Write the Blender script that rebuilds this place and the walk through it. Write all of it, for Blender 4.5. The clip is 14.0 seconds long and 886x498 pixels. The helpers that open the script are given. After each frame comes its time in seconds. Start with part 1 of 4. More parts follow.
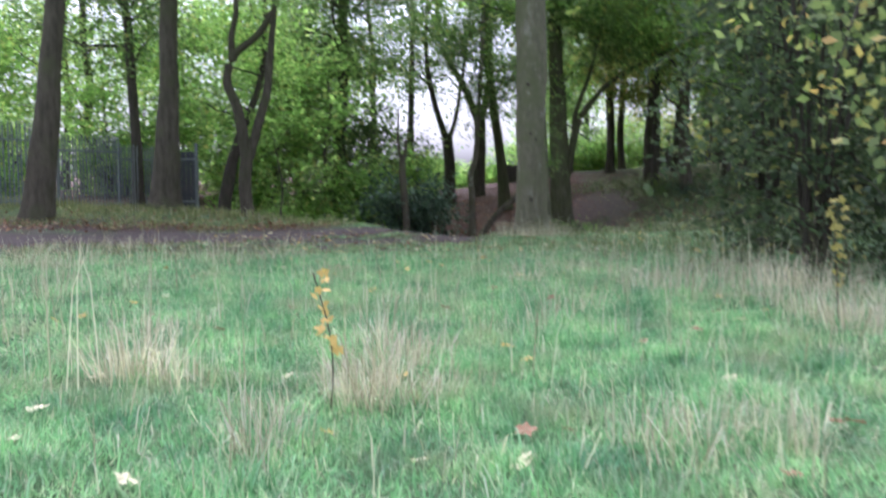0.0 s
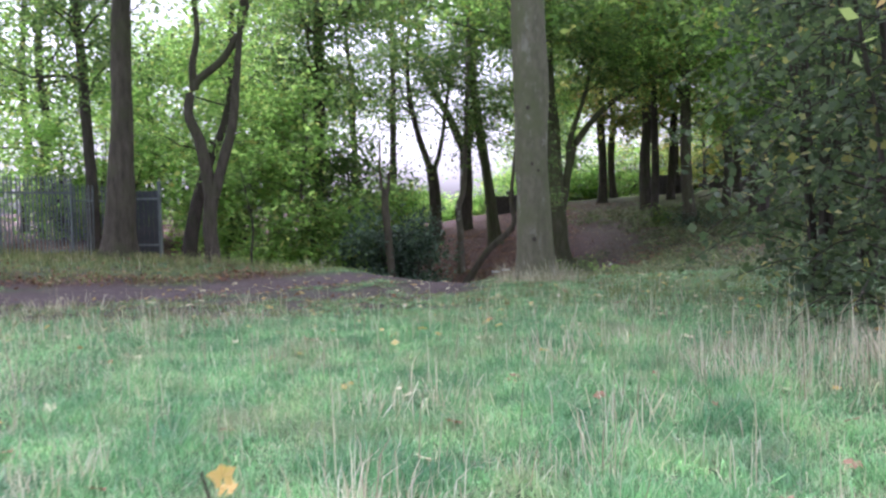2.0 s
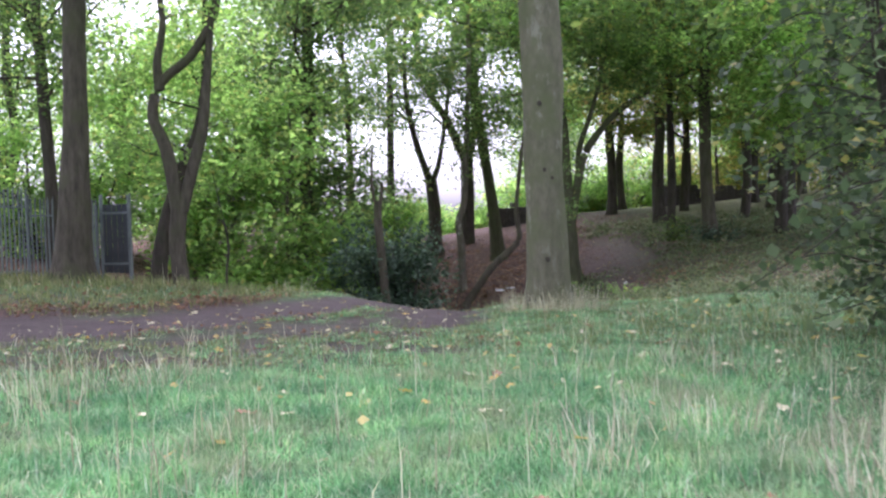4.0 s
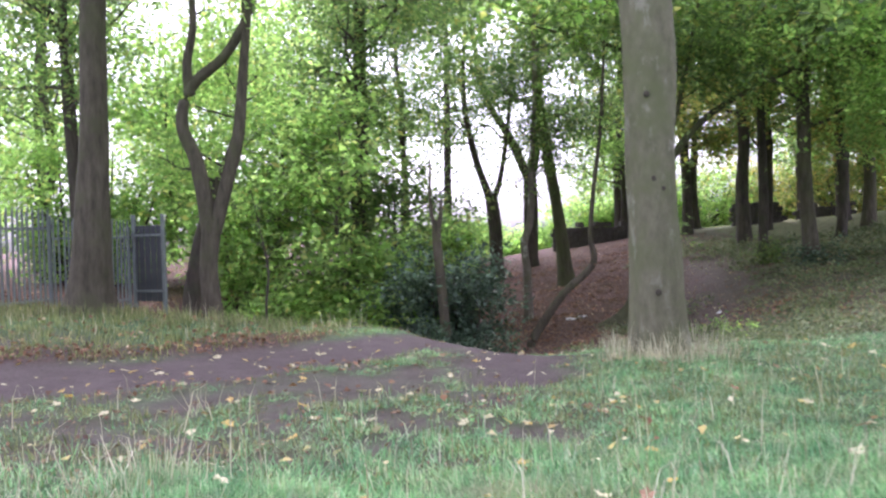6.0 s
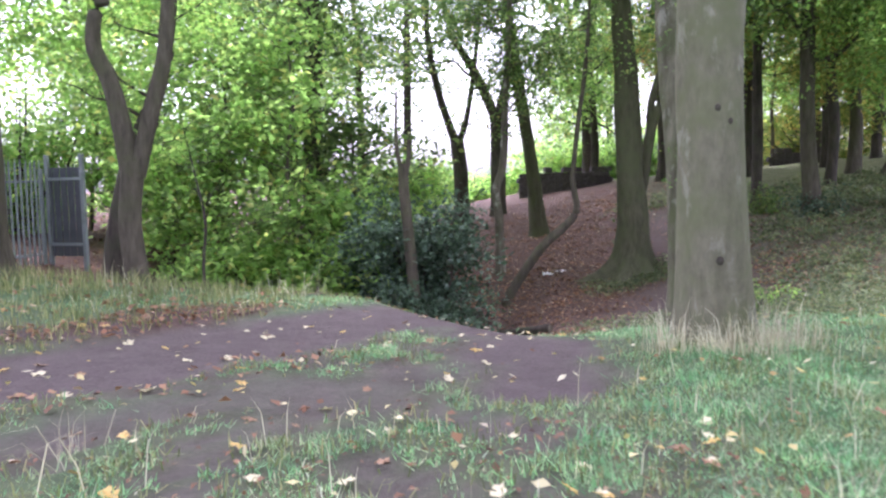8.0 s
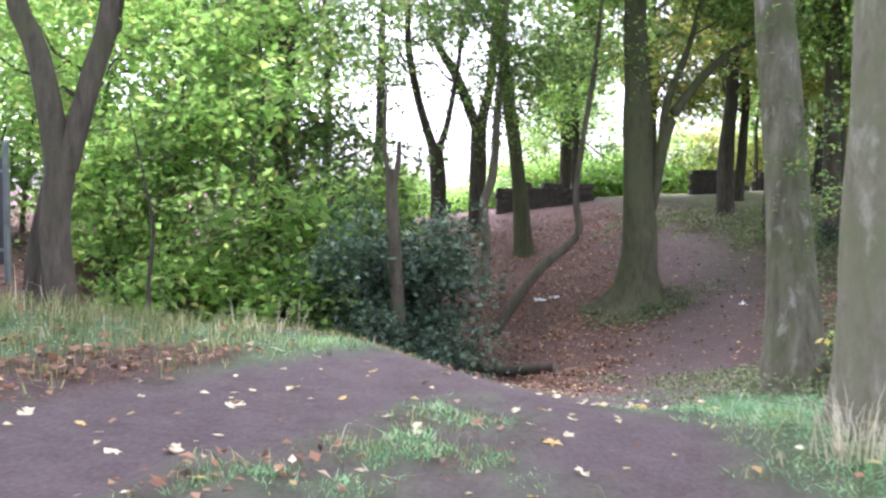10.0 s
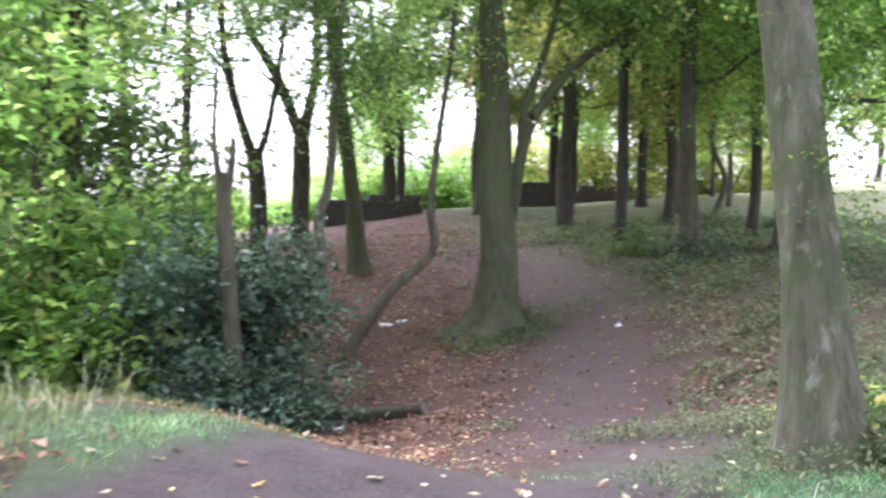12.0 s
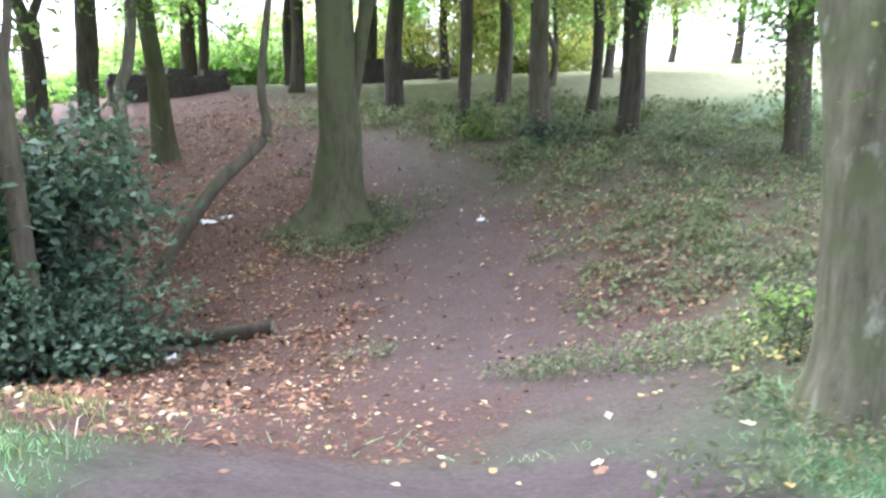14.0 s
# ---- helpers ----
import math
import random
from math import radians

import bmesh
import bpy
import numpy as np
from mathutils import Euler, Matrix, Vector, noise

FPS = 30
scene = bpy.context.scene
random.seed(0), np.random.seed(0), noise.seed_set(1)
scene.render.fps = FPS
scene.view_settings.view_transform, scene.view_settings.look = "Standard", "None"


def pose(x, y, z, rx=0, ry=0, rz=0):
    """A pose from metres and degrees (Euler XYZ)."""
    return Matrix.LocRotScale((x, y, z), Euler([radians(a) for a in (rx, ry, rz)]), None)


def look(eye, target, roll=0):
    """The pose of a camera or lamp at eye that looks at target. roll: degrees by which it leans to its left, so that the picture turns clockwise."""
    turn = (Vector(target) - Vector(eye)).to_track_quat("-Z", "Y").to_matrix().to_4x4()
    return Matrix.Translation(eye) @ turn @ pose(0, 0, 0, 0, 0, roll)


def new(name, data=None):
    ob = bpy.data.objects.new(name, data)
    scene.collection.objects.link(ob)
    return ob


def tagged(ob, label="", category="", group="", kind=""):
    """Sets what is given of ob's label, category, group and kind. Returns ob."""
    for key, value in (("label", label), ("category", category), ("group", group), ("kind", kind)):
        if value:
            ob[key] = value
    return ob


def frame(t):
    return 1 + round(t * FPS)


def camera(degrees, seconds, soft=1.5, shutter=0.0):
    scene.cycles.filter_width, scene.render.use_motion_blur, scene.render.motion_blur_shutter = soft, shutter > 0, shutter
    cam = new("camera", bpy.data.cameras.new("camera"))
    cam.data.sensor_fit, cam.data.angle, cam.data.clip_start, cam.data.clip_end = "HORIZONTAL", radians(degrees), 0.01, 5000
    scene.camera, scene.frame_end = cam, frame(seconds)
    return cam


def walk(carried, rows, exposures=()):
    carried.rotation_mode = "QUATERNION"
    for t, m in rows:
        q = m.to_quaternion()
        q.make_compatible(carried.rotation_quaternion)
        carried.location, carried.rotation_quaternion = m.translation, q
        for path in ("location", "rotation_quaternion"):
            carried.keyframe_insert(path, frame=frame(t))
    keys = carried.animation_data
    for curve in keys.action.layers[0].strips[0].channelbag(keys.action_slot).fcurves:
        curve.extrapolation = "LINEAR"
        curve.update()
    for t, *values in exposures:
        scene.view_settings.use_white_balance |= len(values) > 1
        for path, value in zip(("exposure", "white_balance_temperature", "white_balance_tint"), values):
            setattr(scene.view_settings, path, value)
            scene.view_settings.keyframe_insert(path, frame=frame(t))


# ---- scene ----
cam = camera(54.7, 14.0, soft=2.4, shutter=0.45)
METRES, EYE, TILT, LEAN, TURN = 18.0, 1.35, -5.0, 0.0, 0.0
ROWS = [
    (0.0, -0.0002, -0.0020, 0.0001, -0.11, -0.19, -0.01),
    (0.5, -0.0014, 0.0284, 0.0026, 1.58, 2.72, -2.00),
    (1.0, -0.0033, 0.0627, 0.0063, 1.55, 2.58, -0.12),
    (1.5, -0.0061, 0.0966, 0.0118, 2.08, 3.34, -0.76),
    (2.0, -0.0063, 0.1295, 0.0185, -1.15, 1.84, 1.29),
    (2.5, -0.0011, 0.1613, 0.0234, -1.93, 1.68, 1.34),
    (3.0, 0.0005, 0.1951, 0.0265, -0.58, 2.18, 0.31),
    (3.5, 0.0024, 0.2291, 0.0282, -1.33, 2.38, 1.26),
    (6.0, -0.0132, 0.4125, 0.0453, 2.61, 4.12, 1.45),
    (6.5, -0.0191, 0.4500, 0.0459, 2.43, 3.72, -0.39),
    (7.0, -0.0237, 0.4887, 0.0494, -0.49, 3.68, 1.34),
    (7.5, -0.0302, 0.5238, 0.0542, 0.34, 2.89, -0.38),
    (8.0, -0.0381, 0.5600, 0.0600, -0.59, 0.36, 1.40),
    (10.5, -0.0826, 0.7413, 0.0711, -4.26, 1.72, -0.60),
    (11.0, -0.0899, 0.7767, 0.0718, -5.39, 2.24, 1.12),
    (11.5, -0.0976, 0.8142, 0.0768, -9.95, 2.69, -0.22),
    (12.0, -0.1019, 0.8552, 0.0794, -16.83, 2.13, 0.42),
    (12.5, -0.1047, 0.8895, 0.0839, -23.67, 2.58, 0.90),
    (13.0, -0.1090, 0.9204, 0.0853, -27.98, -0.25, 0.80),
    (13.5, -0.1080, 0.9472, 0.0885, -30.06, -2.77, 0.01),
    (14.0, -0.1048, 0.9755, 0.0910, -30.23, -6.16, 0.96),
]
EXPOSURES = [(0.0, 1.38, 5600, 26), (0.6, 1.25, 5600, 30), (2.0, 1.56, 5650, 34), (3.5, 1.72, 5700, 33), (6.0, 2.15, 5800, 37), (8.0, 2.42, 5700, 38), (10.5, 2.7, 5700, 36), (12.5, 2.85, 5700, 32), (14.0, 3.08, 5600, 27)]
walk(cam, [(t, pose(0, 0, EYE, TILT, LEAN, TURN) @ pose(METRES * x, METRES * y, METRES * z, 90 + pitch, roll, yaw)) for t, x, y, z, yaw, pitch, roll in ROWS], EXPOSURES)

# ---- world and light: a bright, overcast afternoon ----
world = bpy.data.worlds.new("overcast")
scene.world = world
world.use_nodes = True
wn, wl = world.node_tree.nodes, world.node_tree.links
sky = wn.new("ShaderNodeTexSky")
sky.sky_type, sky.sun_disc = "NISHITA", False
sky.sun_elevation, sky.sun_rotation = radians(65), radians(353)
sky.air_density, sky.dust_density, sky.ozone_density = 1.0, 4.0, 1.0
grey = wn.new("ShaderNodeHueSaturation")
grey.inputs["Saturation"].default_value = 0.18
wl.new(sky.outputs[0], grey.inputs["Color"])
wl.new(grey.outputs[0], wn["Background"].inputs["Color"])
wn["Background"].inputs["Strength"].default_value = 0.15
sun = new("sun", bpy.data.lights.new("sun", "SUN"))
sun.data.energy, sun.data.angle, sun.data.color = 1.1, radians(80), (1.0, 0.97, 0.93)
sun.matrix_world = look((0, 0, 0), (0.05, -0.42, -0.9))


# ---- materials ----
def material(name, rough=0.8, spec=0.3):
    m = bpy.data.materials.new(name)
    m.use_nodes = True
    b = m.node_tree.nodes["Principled BSDF"]
    b.inputs["Roughness"].default_value = rough
    b.inputs["Specular IOR Level"].default_value = spec
    return m, m.node_tree.nodes, m.node_tree.links, b


def noise_node(n, l, scale, detail=4.0, rough=0.55, stretch=None):
    t = n.new("ShaderNodeTexNoise")
    t.inputs["Scale"].default_value, t.inputs["Detail"].default_value, t.inputs["Roughness"].default_value = scale, detail, rough
    c = n.new("ShaderNodeTexCoord")
    if stretch:
        mp = n.new("ShaderNodeMapping")
        mp.inputs["Scale"].default_value = stretch
        l.new(c.outputs["Object"], mp.inputs["Vector"])
        l.new(mp.outputs[0], t.inputs["Vector"])
    else:
        l.new(c.outputs["Object"], t.inputs["Vector"])
    return t


def ramp(n, l, source, stops):
    r = n.new("ShaderNodeValToRGB")
    e = r.color_ramp.elements
    while len(e) < len(stops):
        e.new(0.5)
    for k, (p, c) in zip(e, stops):
        k.position, k.color = p, (*c, 1)
    l.new(source, r.inputs[0])
    return r


def mix(n, l, fac, a, b, kind="MIX"):
    m = n.new("ShaderNodeMix")
    m.data_type, m.blend_type = "RGBA", kind
    for v, k in ((fac, 0), (a, 6), (b, 7)):
        if hasattr(v, "links"):
            l.new(v, m.inputs[k])
        else:
            m.inputs[k].default_value = v if k == 0 else (*v, 1)
    return m.outputs[2]


def bump(n, l, b, source, strength, distance):
    k = n.new("ShaderNodeBump")
    k.inputs["Strength"].default_value, k.inputs["Distance"].default_value = strength, distance
    l.new(source, k.inputs["Height"])
    l.new(k.outputs[0], b.inputs["Normal"])


def bark(name, dark, light, moss, moss_amount, patch=0.0, grain=0.22, relief=0.7):
    m, n, l, b = material(name, 0.9, 0.2)
    fine = noise_node(n, l, 9.0, 8.0, 0.7, (1, 1, grain))
    wide = noise_node(n, l, 1.7, 4.0, 0.6)
    c = ramp(n, l, fine.outputs["Fac"], [(0.3, dark), (0.7, light)]).outputs[0]
    f = ramp(n, l, wide.outputs["Fac"], [(0.62 - 0.4 * moss_amount, (0, 0, 0)), (0.8 - 0.3 * moss_amount, (1, 1, 1))]).outputs[0]
    c = mix(n, l, f, c, moss)
    if patch:
        spots = noise_node(n, l, 4.5, 6.0, 0.65, (1, 1, 0.5))
        f = ramp(n, l, spots.outputs["Fac"], [(0.56, (0, 0, 0)), (0.66, (patch, patch, patch))]).outputs[0]
        c = mix(n, l, f, c, (0.5, 0.5, 0.43))
    l.new(c, b.inputs["Base Color"])
    bump(n, l, b, fine.outputs["Fac"], relief, 0.03)
    return m


def leafage(name, stops, rough=0.55, through_light=0.45, gloss=0.3, patches=None):
    m, n, l, b = material(name, rough, gloss)
    g = n.new("ShaderNodeNewGeometry")
    r = ramp(n, l, g.outputs["Random Per Island"], stops)
    big = noise_node(n, l, 2.2 if patches else 0.6, 3.0)
    tone = ramp(n, l, big.outputs["Fac"], [(0.32, (0.5, 0.62, 0.62)), (0.68, (1.25, 1.2, 1.1))] if patches else [(0.3, (0.7, 0.72, 0.65)), (0.7, (1.15, 1.15, 1.0))])
    c = mix(n, l, 1.0, r.outputs[0], tone.outputs[0], "MULTIPLY")
    if patches:
        p = noise_node(n, l, patches[1], 5.0, 0.6)
        f = ramp(n, l, p.outputs["Fac"], [(0.5, (0, 0, 0)), (0.72, (0.75, 0.75, 0.75))])
        c = mix(n, l, f.outputs[0], c, patches[0])
    l.new(c, b.inputs["Base Color"])
    t = n.new("ShaderNodeBsdfTranslucent")
    warm = mix(n, l, 1.0, c, (1.7, 1.85, 1.3), "MULTIPLY")
    l.new(warm, t.inputs["Color"])
    s = n.new("ShaderNodeMixShader")
    s.inputs[0].default_value = through_light
    l.new(b.outputs[0], s.inputs[1])
    l.new(t.outputs[0], s.inputs[2])
    l.new(s.outputs[0], n["Material Output"].inputs["Surface"])
    return m


def plain(name, stops, scale=6.0, rough=0.7, spec=0.3, metal=0.0, relief=0.3):
    m, n, l, b = material(name, rough, spec)
    t = noise_node(n, l, scale, 8.0, 0.65)
    r = ramp(n, l, t.outputs["Fac"], stops)
    l.new(r.outputs[0], b.inputs["Base Color"])
    b.inputs["Metallic"].default_value = metal
    bump(n, l, b, t.outputs["Fac"], relief, 0.01)
    return m


BARK_DARK = bark("dark_bark", (0.03, 0.027, 0.023), (0.105, 0.09, 0.073), (0.06, 0.07, 0.04), 0.3)
BARK_BROWN = bark("brown_bark", (0.048, 0.042, 0.032), (0.14, 0.126, 0.093), (0.092, 0.098, 0.054), 0.3)
BARK_BEECH = bark("smooth_grey_bark", (0.115, 0.112, 0.075), (0.225, 0.218, 0.15), (0.14, 0.155, 0.082), 0.5, 0.3, 0.45, 0.3)
BARK_MOSS = bark("mossy_bark", (0.04, 0.042, 0.022), (0.125, 0.121, 0.078), (0.088, 0.1, 0.05), 0.52)
BARK_ASH = bark("flaking_bark", (0.058, 0.056, 0.036), (0.205, 0.198, 0.138), (0.085, 0.104, 0.046), 0.5, 0.4)
BARK_PALE = bark("pale_bark", (0.1, 0.088, 0.07), (0.24, 0.21, 0.17), (0.115, 0.12, 0.07), 0.4, 0.8)
LEAF_GREEN = leafage("green_leaves", [(0.0, (0.06, 0.105, 0.048)), (0.55, (0.125, 0.2, 0.08)), (0.9, (0.19, 0.26, 0.105)), (1.0, (0.3, 0.28, 0.11))], through_light=0.58)
LEAF_LIGHT = leafage("light_green_leaves", [(0.0, (0.13, 0.22, 0.08)), (0.6, (0.25, 0.4, 0.14)), (0.92, (0.36, 0.46, 0.19)), (1.0, (0.5, 0.46, 0.19))], through_light=0.66)
LEAF_GOLD = leafage("turning_leaves", [(0.0, (0.1, 0.15, 0.055)), (0.5, (0.2, 0.245, 0.085)), (0.8, (0.33, 0.31, 0.1)), (1.0, (0.4, 0.26, 0.11))], through_light=0.64)
LEAF_SHRUB = leafage("shrub_leaves", [(0.0, (0.055, 0.085, 0.055)), (0.6, (0.105, 0.15, 0.092)), (0.93, (0.17, 0.215, 0.13)), (1.0, (0.45, 0.38, 0.15))], through_light=0.42)
LEAF_BOUGH = leafage("pale_hanging_leaves", [(0.0, (0.14, 0.19, 0.09)), (0.6, (0.24, 0.29, 0.14)), (0.85, (0.4, 0.36, 0.14)), (1.0, (0.5, 0.3, 0.13))], through_light=0.45)
LEAF_DARK = leafage("evergreen_leaves", [(0.0, (0.032, 0.06, 0.045)), (0.6, (0.085, 0.145, 0.108)), (1.0, (0.17, 0.255, 0.2))], 0.5, 0.25, 0.3)
LEAF_YELLOW = leafage("yellow_leaves", [(0.0, (0.6, 0.48, 0.12)), (0.6, (0.68, 0.58, 0.22)), (1.0, (0.64, 0.4, 0.18))], through_light=0.3)
LITTER = leafage("leaf_litter", [(0.0, (0.06, 0.036, 0.03)), (0.35, (0.17, 0.09, 0.068)), (0.7, (0.29, 0.16, 0.115)), (0.92, (0.36, 0.23, 0.165)), (1.0, (0.58, 0.5, 0.42))], 0.75, 0.1, 0.2)
RUSSET = leafage("russet_leaves", [(0.0, (0.12, 0.065, 0.048)), (0.5, (0.25, 0.125, 0.088)), (0.85, (0.36, 0.21, 0.15)), (1.0, (0.5, 0.39, 0.32))], 0.75, 0.15, 0.2)
FALLEN = leafage("fallen_leaves", [(0.0, (0.32, 0.17, 0.1)), (0.3, (0.55, 0.46, 0.2)), (0.6, (0.62, 0.54, 0.34)), (1.0, (0.68, 0.63, 0.52))], 0.7, 0.15, 0.25)
GRASS = leafage("grass_blades", [(0.0, (0.095, 0.185, 0.1)), (0.4, (0.2, 0.42, 0.225)), (0.75, (0.31, 0.55, 0.33)), (0.9, (0.48, 0.55, 0.42)), (1.0, (0.62, 0.58, 0.5))], 0.5, 0.4, 0.35, patches=((0.35, 0.32, 0.24), 1.3))
STRAW = leafage("dry_grass", [(0.0, (0.32, 0.28, 0.24)), (0.5, (0.55, 0.5, 0.455)), (1.0, (0.74, 0.7, 0.66))], 0.7, 0.3, 0.25)
BANK = leafage("olive_grass_blades", [(0.0, (0.09, 0.11, 0.055)), (0.5, (0.18, 0.215, 0.11)), (0.8, (0.27, 0.285, 0.165)), (1.0, (0.42, 0.36, 0.25))], 0.6, 0.4, 0.3)
HERB = leafage("ground_herbs", [(0.0, (0.08, 0.105, 0.062)), (0.5, (0.15, 0.19, 0.115)), (0.85, (0.22, 0.25, 0.155)), (1.0, (0.27, 0.21, 0.155))], 0.6, 0.3, 0.3)
STEEL = plain("galvanised_steel", [(0.3, (0.15, 0.18, 0.18)), (0.7, (0.26, 0.3, 0.3))], 5.0, 0.6, 0.4, 0.25)
PANEL = plain("blue_grey_sheet_metal", [(0.3, (0.055, 0.064, 0.07)), (0.7, (0.09, 0.102, 0.11))], 3.0, 0.6, 0.4, 0.2)
STONE = plain("dark_wall_stone", [(0.3, (0.04, 0.036, 0.034)), (0.7, (0.12, 0.108, 0.1))], 4.0, 0.95, 0.2, 0.0, 0.8)
PAPER = plain("white_paper", [(0.3, (0.7, 0.7, 0.72)), (0.7, (0.82, 0.82, 0.85))], 12.0, 0.6)


# ---- shape of the ground ----
def smooth(a, b, v):
    k = np.clip((v - a) / (b - a), 0, 1)
    return k * k * (3 - 2 * k)


def bell(v, middle, width):
    return np.exp(-((v - middle) / width) ** 2)


def waves(x, y, scale, seed):
    r = np.random.RandomState(seed)
    z = 0
    for k in range(7):
        a, f, p = r.uniform(0, 6.3), r.uniform(0.6, 1.7) / scale, r.uniform(0, 6.3)
        z = z + np.sin((x * np.cos(a) + y * np.sin(a)) * f * 6.28 + p)
    return z / 7


def height(x, y):
    x, y = np.asarray(x, float), np.asarray(y, float)
    edge = 21.9 - 3.7 * smooth(-2.4, 0.8, x) + 0.15 * np.clip(-2 - x, 0, 9) + 0.1 * np.clip(x - 2, 0, 8)
    k = np.clip((y - edge) / (28.2 - edge), 0, 1)
    down = 0.35 * smooth(0, 1, k) + 0.65 * k
    down = down * (1 - 0.85 * smooth(-5.8, -8.2, x) - 0.1 * smooth(-8, -10, x))
    up = smooth(28, 50, y)
    z = 0.12 * bell(y, 8, 6) + 0.35 * bell(x, -8, 3.5) * bell(y, 21.5, 5) + 0.5 * smooth(-8, -13, x) * smooth(12, 20, y)
    z = z - 1.95 * down * (1 - 1.1 * up)
    z = z + down * (0.29 * np.clip(x - 1, 0, 7) + 0.1 * np.clip(x - 8, 0, 10)) * (1 - 0.45 * smooth(30, 46, y))
    z = z + 0.07 * np.clip(x - 17, 0, 60) * smooth(15, 30, y)
    z = z - 0.38 * bell(x, 3.8, 1.8) * bell(y, 25.3, 2.2)
    z = z - 0.02 * np.clip(y - 56, 0, 150) * smooth(25, 8, x)
    z = z - 0.35 * bell(x, 4.5, 1.6) * bell(y, 32.5, 3)
    return z + 0.035 * waves(x, y, 3.1, 3) + 0.012 * waves(x, y, 0.7, 4)


def segment(x, y, points):
    """Distance to a line of points."""
    d = np.full(np.shape(x), 1e9)
    for (ax, ay), (bx, by) in zip(points, points[1:]):
        k = np.clip(((x - ax) * (bx - ax) + (y - ay) * (by - ay)) / ((bx - ax) ** 2 + (by - ay) ** 2), 0, 1)
        d = np.minimum(d, np.hypot(x - ax - k * (bx - ax), y - ay - k * (by - ay)))
    return d


def dirt(x, y):
    """1 on the trodden path, 0 in the grass."""
    w = 0.35 * waves(x, y, 1.6, 11) + 0.2 * waves(x, y, 0.5, 12)
    a = smooth(1.3, 0.7, segment(x, y, [(-14, 14.6), (-7, 15.9), (-4, 17.1), (-1.9, 19.2), (-0.6, 20.5), (0.4, 20.3)]) + w)
    b = 0.62 * smooth(2.2, 0.3, segment(x, y, [(2.4, 23.5), (3.5, 26.0), (5.0, 29), (6.1, 32), (6.6, 36), (6.8, 40)]) + 1.3 * w) * smooth(46, 34, y)
    c = smooth(0.9, 0.3, segment(x, y, [(-0.4, 20.0), (0.25, 18.6), (0.1, 16.6)]) + w)
    d = 0.75 * smooth(1.0, 0.2, segment(x, y, [(-3, 15.6), (-1, 16.6), (0, 17.2)]) + 2.2 * w)
    e = 0.6 * smooth(1.2, 0.4, segment(x, y, [(0.8, 20.6), (2.2, 22.3), (2.8, 24)]) + w)
    a = np.maximum(a, e)
    return np.clip(np.maximum.reduce([a, b, c, d]), 0, 1)


def worn(x, y):
    """1 where feet have broken the turf beside the path."""
    return smooth(12.0, 14.0, y) * smooth(1.5, 0.0, x + 0.8 * waves(x, y, 1.4, 52)) * smooth(20.5, 19, y) * np.clip(0.45 + 1.5 * waves(x, y, 0.8, 51) + 0.8 * waves(x, y, 0.35, 53), 0, 1)


def litter(x, y):
    """1 on the floor of the wood, which is covered in dead leaves."""
    w = 0.8 * waves(x, y, 2.2, 21)
    wood = smooth(20.6, 21.6, y + 0.5 * w + 1.2 * smooth(-1, -3, x) * -1) * smooth(3.2, 4.4, y - 18.5 + 0.4 * (3 - x) + 0.5 * w) * smooth(8.2, 5.6, x - 0.08 * (y - 30) + 1.3 * w)
    strip = smooth(0.9, 0.2, segment(x, y, [(-12, 17.0), (-6.5, 17.7), (-4.6, 18.7), (-3.0, 20.2)]) + w * 0.5)
    strip = np.maximum(strip, 0.6 * smooth(0.8, 0.1, segment(x, y, [(-3.4, 13.4), (-2.0, 13.2), (-0.8, 13.0)]) + w * 0.7))
    bare = (0.3 + 0.35 * waves(x, y, 1.1, 61)) * smooth(12.0, 14.0, y) * smooth(1.8, 0.4, x) * smooth(20, 18, y)
    right = 0.7 * smooth(20.2, 21.6, y + 0.5 * w) * smooth(1.0, 1.8, x) * smooth(19, 8, x)
    return np.clip(np.maximum.reduce([wood, strip, right, bare]), 0, 1)


def mesh_of(name, verts, faces, mats, smooth_shade=False, index=None):
    """A mesh from arrays; faces: one array of equal-sided faces."""
    me = bpy.data.meshes.new(name)
    verts, faces = np.asarray(verts, np.float32), np.asarray(faces, np.int32)
    k = faces.shape[1]
    me.vertices.add(len(verts))
    me.vertices.foreach_set("co", verts.ravel())
    me.loops.add(faces.size)
    me.loops.foreach_set("vertex_index", faces.ravel())
    me.polygons.add(len(faces))
    me.polygons.foreach_set("loop_start", np.arange(0, faces.size, k, dtype=np.int32))
    if smooth_shade:
        me.polygons.foreach_set("use_smooth", np.ones(len(faces), bool))
    for m in mats if isinstance(mats, (list, tuple)) else [mats]:
        me.materials.append(m)
    if index is not None:
        me.polygons.foreach_set("material_index", np.asarray(index, np.int32))
    me.update(calc_edges=True)
    return me


def spread(near, far, step, reach, grow=1.25):
    mid = list(np.arange(near, far + step / 2, step))
    out, s, v = [], step, far
    while v < reach:
        s *= grow
        v += s
        out.append(v)
    back, s, v = [], step, near
    while v > -reach:
        s *= grow
        v -= s
        back.append(v)
    return np.array(back[::-1] + mid + out)


